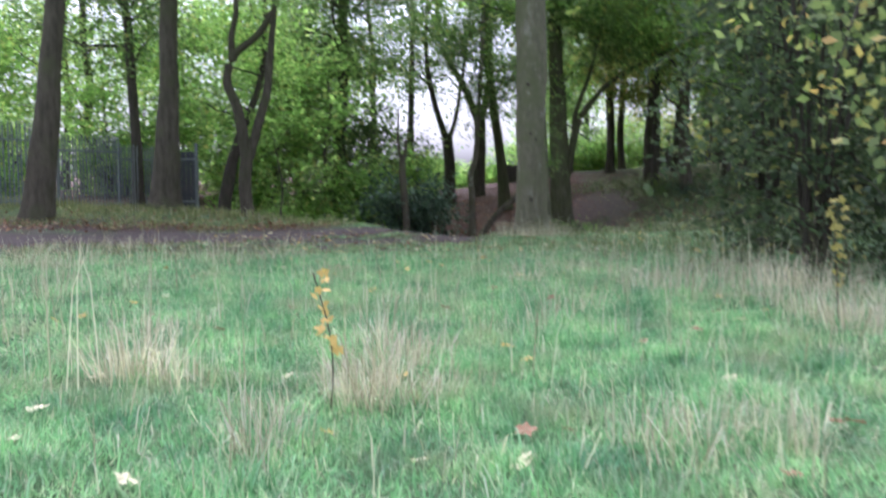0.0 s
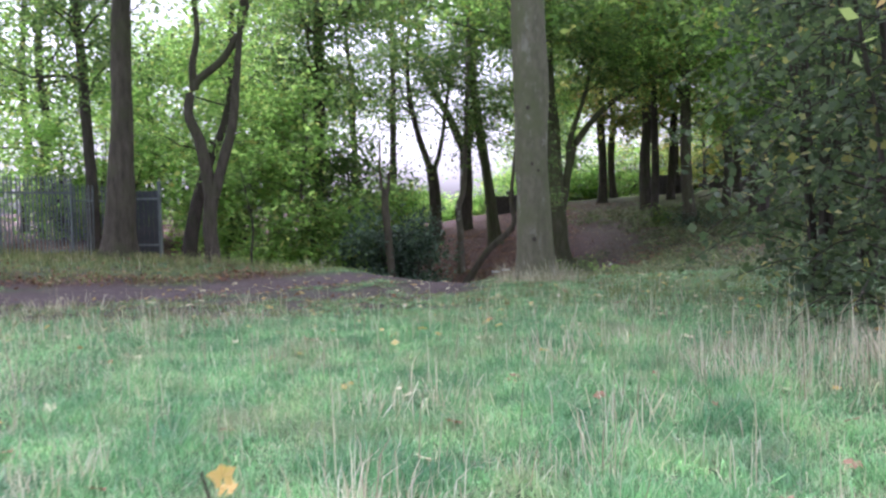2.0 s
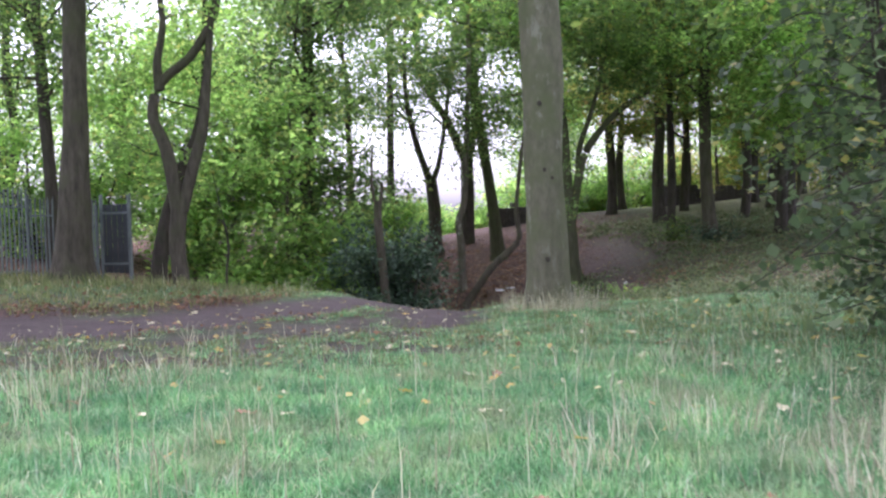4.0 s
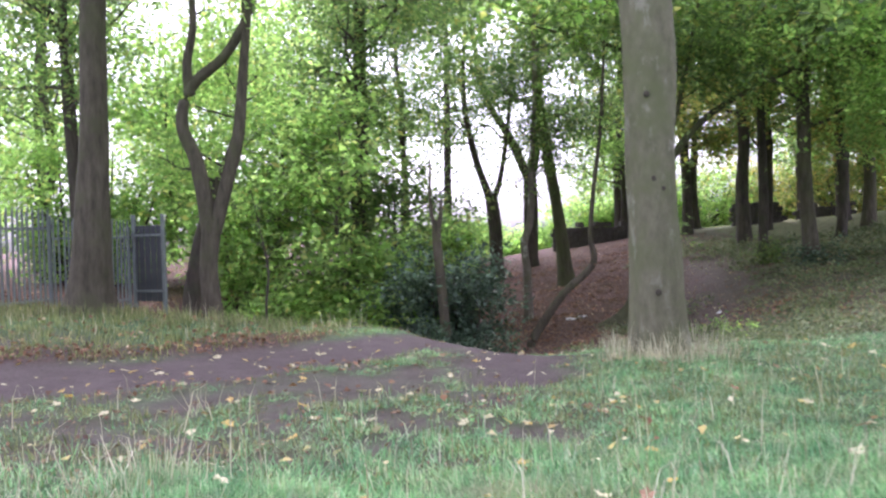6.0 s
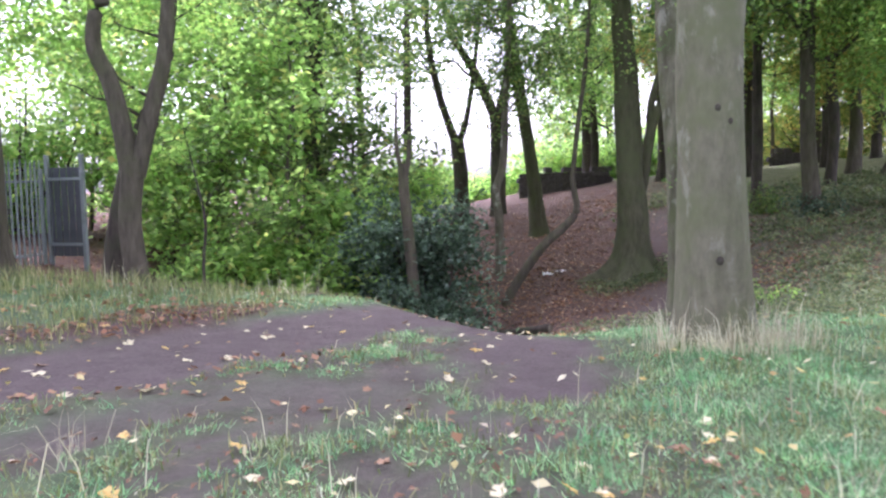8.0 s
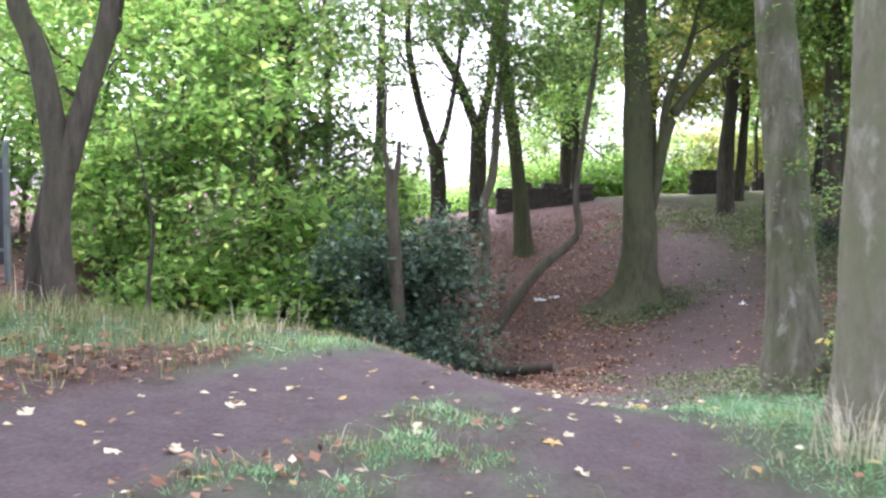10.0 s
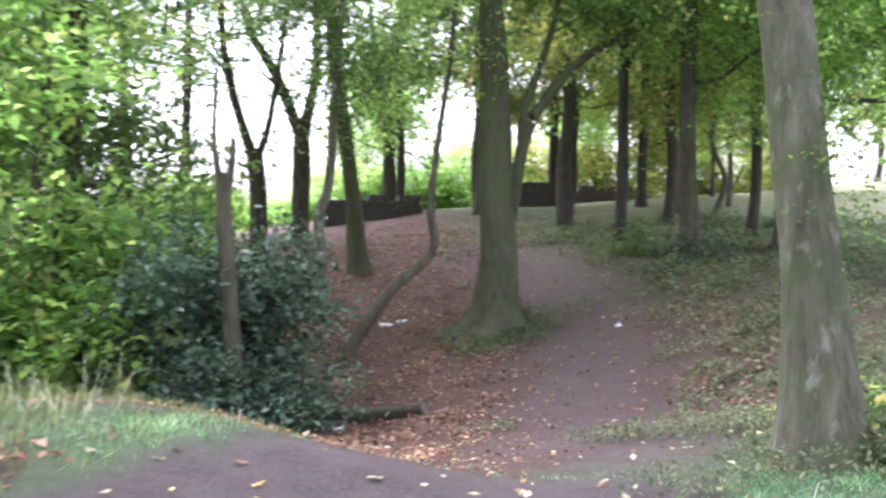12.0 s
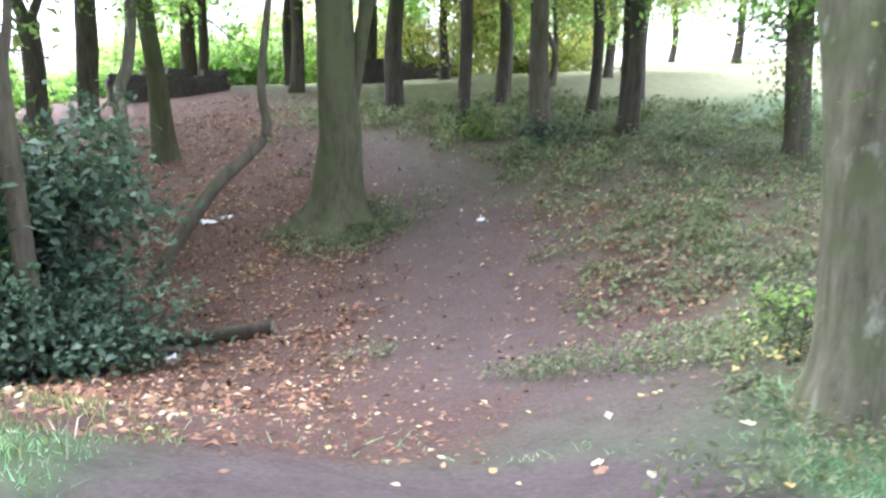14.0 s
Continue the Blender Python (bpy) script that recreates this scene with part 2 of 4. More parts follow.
gx, gy = spread(-13, 15, 0.14, 900), spread(-2, 46, 0.14, 900)
GX, GY = np.meshgrid(gx, gy)
GZ = height(GX, GY)
DIRT, LEAFY = np.maximum(dirt(GX, GY), 0.8 * worn(GX, GY)), litter(GX, GY)
GZ = GZ - 0.05 * DIRT * (1 - LEAFY * 0.5)
nx, ny = len(gx), len(gy)
cell = (np.arange(ny - 1)[:, None] * nx + np.arange(nx - 1)[None]).ravel()
ground_mat, n, l, b = material("meadow_path_and_wood_floor", 0.95, 0.15)
big, mid, fine = noise_node(n, l, 0.5, 4), noise_node(n, l, 3.0, 6, 0.65), noise_node(n, l, 28.0, 8, 0.7)
turf = ramp(n, l, mid.outputs["Fac"], [(0.3, (0.065, 0.11, 0.055)), (0.55, (0.12, 0.19, 0.095)), (0.75, (0.2, 0.2, 0.13))]).outputs[0]
soil = ramp(n, l, mid.outputs["Fac"], [(0.3, (0.076, 0.06, 0.058)), (0.7, (0.16, 0.131, 0.13))]).outputs[0]
soil = mix(n, l, 0.5, soil, ramp(n, l, fine.outputs["Fac"], [(0.3, (0.055, 0.044, 0.042)), (0.7, (0.2, 0.165, 0.162))]).outputs[0])
duff = ramp(n, l, fine.outputs["Fac"], [(0.3, (0.05, 0.032, 0.027)), (0.5, (0.115, 0.075, 0.062)), (0.7, (0.19, 0.13, 0.11))]).outputs[0]


def attribute(name):
    a = n.new("ShaderNodeAttribute")
    a.attribute_name = name
    return a.outputs["Fac"]


# paler turf: the open light on the far meadow, put into its colour
lit_turf = ramp(n, l, mid.outputs["Fac"], [(0.3, (0.14, 0.165, 0.085)), (0.7, (0.29, 0.285, 0.17))]).outputs[0]
c = mix(n, l, attribute("open_light"), turf, lit_turf)
c = mix(n, l, attribute("leafy"), c, duff)
c = mix(n, l, attribute("dirt"), c, soil)
l.new(c, b.inputs["Base Color"])
bump(n, l, b, fine.outputs["Fac"], 0.9, 0.05)
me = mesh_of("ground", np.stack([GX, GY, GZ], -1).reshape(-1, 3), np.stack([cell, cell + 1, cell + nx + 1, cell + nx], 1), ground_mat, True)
# where the far meadow is painted brighter, as if in open light
OPEN_LIGHT = smooth(33, 39, GY) * smooth(9, 13, GX + 0.8 * waves(GX, GY, 2.0, 81))
for name, values in (("dirt", DIRT), ("leafy", LEAFY * (1 - OPEN_LIGHT)), ("open_light", OPEN_LIGHT)):
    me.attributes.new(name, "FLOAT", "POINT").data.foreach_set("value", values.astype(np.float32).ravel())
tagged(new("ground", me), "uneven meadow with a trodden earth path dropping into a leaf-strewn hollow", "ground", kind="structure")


# ---- builders ----
def part(name, mesh, parent, label="", m=None):
    ob = new(name, mesh)
    ob.parent = parent
    if m is not None:
        ob.matrix_basis = m
    return tagged(ob, label)


def thing(name, place, label, category, group="", kind=""):
    e = new(name)
    e.location = place
    return tagged(e, label, category, group, kind)


def spline(points, steps):
    """A smooth line of (x, y, z, radius) through points."""
    p = np.asarray(points, float)
    p = np.vstack([2 * p[0] - p[1], p, 2 * p[-1] - p[-2]])
    out = []
    for i in range(1, len(p) - 2):
        for t in np.linspace(0, 1, steps, endpoint=False):
            a, b_, c_, d = p[i - 1:i + 3]
            out.append(0.5 * (2 * b_ + (c_ - a) * t + (2 * a - 5 * b_ + 4 * c_ - d) * t * t + (3 * b_ - a - 3 * c_ + d) * t ** 3))
    out.append(p[-2])
    out = np.array(out)
    out[:, 3] = np.maximum(out[:, 3], 0.004)
    return out


def tube(line, sides, rng, wobble=0.08, flare=0.0, flare_height=0.6, roots=5):
    """Rings round a line; a flare with root buttresses at its foot."""
    line = np.asarray(line)
    ang = np.linspace(0, 2 * np.pi, sides, endpoint=False)
    tang = np.gradient(line[:, :3], axis=0)
    tang /= np.linalg.norm(tang, axis=1)[:, None] + 1e-9
    ref = np.where(np.abs(tang[:, 2:]) > 0.9, [[1.0, 0, 0]], [[0, 0, 1.0]])
    u = np.cross(tang, ref)
    u /= np.linalg.norm(u, axis=1)[:, None] + 1e-9
    v = np.cross(tang, u)
    ph, h = rng.uniform(0, 6.28, 4), line[:, 2] - line[0, 2]
    shape = 1 + wobble * (np.sin(2 * ang[None] + ph[0] + h[:, None] * 1.3) + 0.6 * np.sin(3 * ang[None] + ph[1] - h[:, None] * 2.1) + 0.5 * np.sin(5 * ang[None] + ph[2] + h[:, None] * 3.3))
    if flare:
        f = np.exp(-np.clip(h, 0, 99) / flare_height)[:, None]
        shape = shape + f * flare * (0.55 + 0.75 * np.maximum(0, np.cos(roots * ang[None] + ph[3])) ** 2)
    r = line[:, 3:4] * shape
    v3 = line[:, None, :3] + r[..., None] * (np.cos(ang)[None, :, None] * u[:, None] + np.sin(ang)[None, :, None] * v[:, None])
    k = len(line)
    i = (np.arange(k - 1)[:, None] * sides + np.arange(sides)[None])
    j = (np.arange(k - 1)[:, None] * sides + (np.arange(sides)[None] + 1) % sides)
    faces = np.stack([i, j, j + sides, i + sides], -1).reshape(-1, 4)
    return v3.reshape(-1, 3), faces


def joined(pieces):
    vs, fs, k = [], [], 0
    for v, f in pieces:
        vs.append(v)
        fs.append(np.asarray(f) + k)
        k += len(v)
    return np.vstack(vs), np.vstack(fs)


def blades(places, size, rng, aspect=0.55, fold=0.25, flat=0.0):
    """Folded four-cornered leaves at places; flat: how far they lie level."""
    k = len(places)
    size = np.broadcast_to(size, k)[:, None]
    d = rng.normal(size=(k, 3))
    d[:, 2] *= 1 - flat
    d[:, 2] -= 0.25 * (1 - flat)
    d /= np.linalg.norm(d, axis=1)[:, None]
    up = rng.normal(size=(k, 3)) * (1 - 0.75 * flat) + np.array([0, 0, 1.0 + 2 * flat])
    side = np.cross(d, up)
    side /= np.linalg.norm(side, axis=1)[:, None] + 1e-9
    nor = np.cross(side, d)
    w = size * aspect * 0.5 * rng.uniform(0.75, 1.25, (k, 1))
    base, tip, mid = places, places + d * size, places + d * size * rng.uniform(0.4, 0.6, (k, 1)) + nor * size * fold * rng.uniform(-0.3, 1, (k, 1))
    v = np.stack([base, mid + side * w, tip, mid - side * w], 1).reshape(-1, 3)
    return v, np.arange(4 * k).reshape(-1, 4)


LEAFY_SHARE = 2.2


def leaf_cloud(tips, count, size, rng, spread_=0.35, droop=0.15):
    """Sprays of leaves round the tips of twigs."""
    sprays = max(1, int(count * LEAFY_SHARE) // 9)
    share = rng.gamma(0.7, 1.0, len(tips))
    at = tips[rng.choice(len(tips), sprays, p=share / share.sum())] + rng.normal(size=(sprays, 3)) * spread_ * np.array([1, 1, 0.7])
    way = rng.normal(size=(sprays, 3)) * np.array([1, 1, 0.35]) - np.array([0, 0, droop])
    way /= np.linalg.norm(way, axis=1)[:, None]
    k = np.repeat(np.arange(sprays), 9)
    along = np.tile(np.linspace(0, 1, 9), sprays)[:, None]
    p = at[k] + way[k] * along * size * 4.5 + rng.normal(size=(len(k), 3)) * size * 0.55
    return blades(p, size * rng.uniform(0.6, 1.25, len(p)), rng, flat=0.35)


def limb(start, way, length, radius, rng, rise=0.25, bends=5, crook=0.25):
    p, d = np.array(start, float), np.array(way, float)
    d /= np.linalg.norm(d)
    pts = [(*p, radius)]
    for i in range(bends):
        d = d + rng.normal(size=3) * crook + np.array([0, 0, rise * 0.3])
        d /= np.linalg.norm(d)
        p = p + d * length / bends
        pts.append((*p, radius * (1 - 0.85 * (i + 1) / bends)))
    return pts


def tree(name, x, y, spines, bark_mat, label, seed, leaf_mat=None, leaves=0, leaf=0.13, limbs=9, low=3.0, high=9.0, reach=3.0, flare=0.6, sides=14,
         lean_to=None, rise=0.35, spread_=0.5, group="trees of the wood", sink=0.12, roots=5, shade_canopy=2.0, bare=0, shade_leaves=1300):
    """A tree from the lines of its stems (offsets from its foot and radii), with limbs, twigs, a crown and high leaves
    added for shade.
    """
    rng = np.random.RandomState(seed)
    z = float(height(x, y))
    t = thing(name, (x, y, z), label, "tree", group)
    lines = []
    for k, s in enumerate(spines):
        pts = [(a, b_, c_, r) for a, b_, c_, r in s]
        if k == 0:
            pts = [(pts[0][0], pts[0][1], -sink, pts[0][3])] + [q for q in pts if q[2] > 0.05]
        line = spline(pts, 7 if k == 0 else 5)
        lines.append(line)
        v, f = tube(line, sides, rng, 0.06, flare if k == 0 else 0, 0.3, roots)
        part("trunk" if k == 0 else "stem", mesh_of("trunk", v, f, bark_mat, True), t)
    tips = []
    twigs = []
    for i in range(limbs):
        line = lines[rng.randint(bare, len(lines))]
        ok = np.where((line[:, 2] > low) & (line[:, 2] < high))[0]
        if not len(ok):
            line = lines[0]
            ok = np.where(line[:, 2] > min(low, line[-1, 2] * 0.6))[0]
        q = line[ok[int((i + rng.uniform(0, 1)) / limbs * len(ok)) % len(ok)]]
        a = rng.uniform(0, 6.28)
        d = np.array([np.cos(a), np.sin(a), rng.uniform(0.05, 0.7)])
        if lean_to is not None:
            d = d + np.array(lean_to)
        ln = reach * rng.uniform(0.65, 1.2)
        pts = limb(q[:3], d, ln, min(q[3] * 0.35, 0.07), rng, rise)
        lb = spline(pts, 4)
        v, f = tube(lb, 7, rng, 0.05)
        pieces = [(v, f)]
        for j in range(5):
            s = lb[rng.randint(len(lb) // 3, len(lb))]
            tw = spline(limb(s[:3], rng.normal(size=3) * np.array([1, 1, 0.5]) + np.array([0, 0, -0.05]), ln * rng.uniform(0.3, 0.55), max(0.008, s[3] * 0.5), rng, 0.1, 3, 0.35), 3)
            pieces.append(tube(tw, 4, rng, 0))
            tips += [tw[-1, :3], tw[len(tw) // 2, :3], tw[-2, :3]]
        tips.append(lb[-1, :3])
        v, f = joined(pieces)
        part("limb", mesh_of("limb", v, f, bark_mat, True), t)
    if leaf_mat and leaves:
        v, f = leaf_cloud(np.array(tips), leaves, leaf, rng, spread_)
        # large leaves above the top, mostly out of view, added to shade what is below
        if shade_canopy:
            top = lines[0][-1, :3] if len(lines) == 1 else np.mean([q[-1, :3] for q in lines[1:]], 0)
            k = np.array([top + rng.normal(size=3) * np.array([shade_canopy, shade_canopy, 0.9]) + np.array([0, 0, 0.6]) for _ in range(90 if shade_canopy < 3 else 260)])
            v, f = joined([(v, f), leaf_cloud(k, shade_leaves, 0.3, rng, 0.5)])
        part("crown", mesh_of("crown", v, f, leaf_mat), t)
    return t


def straight(r, top, lean=(0, 0), kink=0.1, seed=0):
    rng = np.random.RandomState(seed + 77)
    out = []
    for k in np.linspace(0, 1, 7):
        out.append((lean[0] * k + rng.normal() * kink * (k > 0), lean[1] * k + rng.normal() * kink * (k > 0), top * k, r * (1 - 0.6 * k)))
    return [out]


# ---- trees on the bank by the fence ----
def foot(x, y, pts, r0, r1):
    """Stem offsets from places in a plane across the view, z from the foot."""
    z = float(height(x, y))
    k = len(pts)
    return [(px - x, rest[0] if rest else 0.0, pz - z, r0 + (r1 - r0) * i / (k - 1)) for i, (px, pz, *rest) in enumerate(pts)]


tree("oak_tree", -9.0, 19.0, [foot(-9.0, 19, [(-9.0, 0.3), (-8.75, 2.0), (-8.54, 3.85), (-8.35, 5.4), (-8.1, 9.0), (-8.0, 13)], 0.33, 0.1)], BARK_BROWN,
     "mature tree with brown ridged bark leaning slightly by the fence", 1, LEAF_GREEN, 5000, 0.14, 10, 7.0, 12, 3.4, 0.4, shade_canopy=3.6, shade_leaves=2600)
tree("oak_tree", -7.35, 22.6, [foot(-7.35, 22.6, [(-7.35, 0.3), (-7.2, 1.8), (-7.12, 3.46), (-7.06, 5.4), (-6.9, 9.0), (-6.8, 13)], 0.36, 0.12)], BARK_BROWN,
     "tall straight tree with brown bark and spreading root flare", 2, LEAF_GREEN, 5000, 0.14, 11, 8.0, 12, 3.6, 0.9, roots=3, shade_canopy=3.4, shade_leaves=2000)
tree("oak_tree", -9.65, 27.0, [foot(-9.65, 27, [(-9.55, 0.2), (-9.56, 2.1), (-9.7, 5.6), (-9.74, 7.1), (-9.4, 11)], 0.2, 0.07)], BARK_DARK,
     "slim dark tree behind the fence line", 3, LEAF_GREEN, 5000, 0.15, 11, 3.8, 10, 3.2, 0.3, shade_canopy=0)
tree("forked_tree", -5.3, 23.4, [foot(-5.3, 23.4, [(-5.3, 0.2), (-5.36, 1.0), (-5.27, 1.94)], 0.19, 0.175) ,
     foot(-5.3, 23.4, [(-5.3, 1.7), (-5.53, 3.05), (-5.78, 3.76), (-5.57, 4.47), (-4.8, 5.17), (-4.3, 6.5), (-4.6, 9.5)], 0.155, 0.06),
     foot(-5.3, 23.4, [(-5.22, 1.7), (-4.95, 2.7), (-4.72, 3.5), (-4.6, 4.57), (-4.49, 5.57), (-4.2, 8.5)], 0.14, 0.06),
     foot(-5.3, 23.4, [(-5.62, 4.3), (-5.65, 4.9), (-5.5, 5.8), (-5.7, 7.5)], 0.11, 0.05)], BARK_BROWN,
     "twisted tree whose brown trunk forks low into two stems", 4, LEAF_LIGHT, 3000, 0.14, 9, 5.8, 9, 2.6, 0.3, shade_canopy=0, bare=1)
tree("leaning_tree", -6.5, 26.0, [foot(-6.5, 26, [(-6.6, 0.1), (-6.35, 1.54), (-6.0, 2.6), (-5.4, 4.2), (-5.2, 7)], 0.2, 0.06)], BARK_DARK,
     "dark tree leaning over beside the fence end", 5, LEAF_LIGHT, 2000, 0.14, 9, 3.6, 7, 1.7, 0.3, shade_canopy=0)

# ---- trees at the lip of the hollow ----
beech = tree("beech_tree", 1.9, 18.0, [foot(1.9, 18, [(1.9, 0.05), (1.89, 1.0), (1.87, 2.0), (1.86, 3.65), (1.84, 4.7), (1.8, 6.4)], 0.33, 0.285),
     foot(1.9, 18, [(1.75, 6.0), (1.55, 7.0), (1.2, 9.0), (0.9, 13)], 0.22, 0.08), foot(1.9, 18, [(1.9, 6.0), (2.15, 7.2), (2.6, 9.0), (3.1, 13)], 0.21, 0.08)], BARK_BEECH,
     "large smooth grey beech tree with dry grass round its foot", 6, LEAF_GREEN, 6000, 0.13, 11, 8.6, 13, 3.6, 0.35, 22, rise=0.9, bare=1, shade_canopy=4.2, shade_leaves=4200)
for kx, kz, kr in ((-0.04, 2.1, 0.03), (0.07, 1.98, 0.026), (-0.1, 3.1, 0.035), (0.09, 1.5, 0.02), (-0.02, 0.75, 0.035)):
    bm = bmesh.new()
    bmesh.ops.create_icosphere(bm, subdivisions=2, radius=kr)
    bmesh.ops.scale(bm, vec=(1, 0.5, 1.2), verts=bm.verts)
    me = bpy.data.meshes.new("knot")
    bm.to_mesh(me)
    bm.free()
    me.materials.append(BARK_DARK)
    part("knot", me, beech, "dark bark knot", pose(kx - 0.03, -math.sqrt(0.325 ** 2 - kx ** 2), kz))
ash = tree("ash_tree", 2.42, 20.25, [foot(2.42, 20.25, [(2.39, -0.3), (2.37, 0.4, 0.1), (2.35, 1.2, 0.2), (2.31, 2.5, 0.4), (2.26, 3.8, 0.58), (2.18, 6.5, 0.9), (2.1, 11, 1.2)], 0.262, 0.11)], BARK_ASH,
           "ivy-sprouted tree with flaking pale bark and a dark mossy foot", 7, LEAF_GREEN, 2600, 0.09, 8, 4.6, 10, 1.9, 0.95, 22, rise=0.7, shade_canopy=3.2, shade_leaves=2200)
rng = np.random.RandomState(71)
spots = np.array([(-0.04 * k + 0.25 * math.cos(a_), 0.13 * k + 0.25 * math.sin(a_), 0.4 + 0.9 * k) for k, a_ in zip(rng.uniform(0.6, 4, 60), rng.uniform(2.6, 6.0, 60))])
more = np.array([(0.2 + 0.25 * rng.uniform(), 0.1 * h + 0.15 * rng.normal(), h) for h in rng.uniform(1.6, 3.6, 50)])
v, f = leaf_cloud(np.vstack([spots, more, more]), 330, 0.06, rng, 0.07)
part("ivy", mesh_of("ivy", v, f, LEAF_GREEN), ash, "sprigs of green ivy leaves")

# ---- trees in the hollow and beyond ----
tree("beech_tree", 4.5, 32.4, [foot(4.5, 32.4, [(4.5, -0.9), (4.52, 0.3), (4.45, 1.6), (4.4, 3.2), (4.25, 5.85), (4.2, 9), (4.4, 14)], 0.47, 0.16),
     foot(4.5, 32.4, [(4.62, 0.9), (4.8, 1.5), (5.06, 2.95), (5.42, 3.67), (6.32, 4.68), (7.82, 5.55), (9.4, 6.2)], 0.17, 0.05),
     foot(4.5, 32.4, [(4.98, 2.6), (5.05, 3.6), (5.6, 5.2), (6.2, 8)], 0.11, 0.04)], BARK_MOSS,
     "great mossy beech tree with buttressed roots and a low side limb", 8, LEAF_GREEN, 7000, 0.14, 10, 6.0, 13, 4.0, 1.8, 28, roots=6, shade_canopy=4.2, shade_leaves=3200)
tree("alder_tree", 1.25, 35.5, [foot(1.25, 35.5, [(1.28, -0.9), (1.26, 0.3), (1.2, 1.21), (1.41, 1.97), (1.51, 3.73), (1.67, 6.24), (1.7, 9)], 0.15, 0.07)], BARK_PALE,
     "thin pale-barked tree with a kinked stem", 9, LEAF_GREEN, 3500, 0.13, 8, 4.4, 9, 2.2, 0.3)
tree("alder_tree", 2.95, 39.5, [foot(2.95, 39.5, [(2.95, -0.6), (2.85, 0.8), (2.63, 2.56), (2.15, 5.9), (2.0, 7.6), (1.8, 11)], 0.3, 0.1)], BARK_MOSS,
     "leaning tree with greenish bark in the leaf litter", 10, LEAF_GREEN, 2300, 0.17, 10, 5.4, 11, 2.8, 0.6, shade_canopy=0)
tree("alder_tree", 2.0, 45.0, [foot(2.0, 45, [(1.97, 0.05), (2.0, 2.0), (2.01, 4.2)], 0.33, 0.28), foot(2.0, 45, [(1.95, 3.9), (1.11, 5.86), (0.12, 7.66), (-0.4, 11)], 0.22, 0.07),
     foot(2.0, 45, [(2.05, 3.9), (2.44, 5.86), (2.57, 8.9), (2.9, 12)], 0.22, 0.07)], BARK_DARK,
     "dark forked tree at the top of the slope", 11, LEAF_GREEN, 2300, 0.2, 11, 5.2, 12, 3.2, 0.4, shade_canopy=0, bare=1)
tree("alder_tree", 0.45, 43.0, [foot(0.45, 43, [(0.45, -0.2), (0.4, 1.6), (0.29, 3.11)], 0.3, 0.25), foot(0.45, 43, [(0.25, 2.9), (-0.41, 5.0), (-0.75, 7.26), (-0.6, 11)], 0.18, 0.06),
     foot(0.45, 43, [(0.35, 2.9), (0.72, 4.06), (1.1, 6.5), (1.4, 9.5)], 0.14, 0.05)], BARK_DARK,
     "dark forked tree standing above the evergreen bush", 12, LEAF_GREEN, 2300, 0.2, 11, 5.0, 11, 3.2, 0.4, shade_canopy=0, bare=1)
tree("alder_tree", 7.7, 56.0, [foot(7.7, 56, [(7.7, 0.8), (7.65, 3.5), (7.6, 6.0)], 0.36, 0.3), foot(7.7, 56, [(7.6, 5.7), (7.8, 9.5), (9.0, 12)], 0.2, 0.07), foot(7.7, 56, [(7.6, 5.7), (6.95, 8.4), (6.5, 12)], 0.2, 0.07)], BARK_DARK,
     "forked tree beyond the low stone wall", 13, LEAF_GREEN, 2600, 0.24, 9, 7.0, 12, 3.2, 0.3)
tree("leaning_tree", 1.2, 32.0, [foot(1.2, 32, [(1.2, -1.5), (2.04, -0.3), (2.75, 0.35), (2.99, 0.75), (2.9, 1.51), (3.05, 2.93), (3.25, 4.35), (3.35, 5.66), (3.5, 8)], 0.12, 0.03)], BARK_BROWN,
     "thin tree that creeps sideways before growing upright", 14, LEAF_LIGHT, 700, 0.12, 6, 6.0, 9, 1.6, 0.2, 10, sink=0.1)
tree("dead_tree", -1.0, 28.2, [foot(-1.0, 28.2, [(-1.1, -1.9), (-1.14, -0.7), (-1.22, 0.5), (-1.28, 1.27), (-1.3, 1.9)], 0.14, 0.1), foot(-1.0, 28.2, [(-1.3, 1.6), (-1.42, 2.3), (-1.4, 3.4)], 0.06, 0.02),
     foot(-1.0, 28.2, [(-1.28, 1.5), (-1.18, 2.0), (-1.16, 2.4)], 0.07, 0.04)], BARK_BROWN, "broken brown snag rising from the evergreen bush", 15, None, 0, limbs=0, flare=0.2)
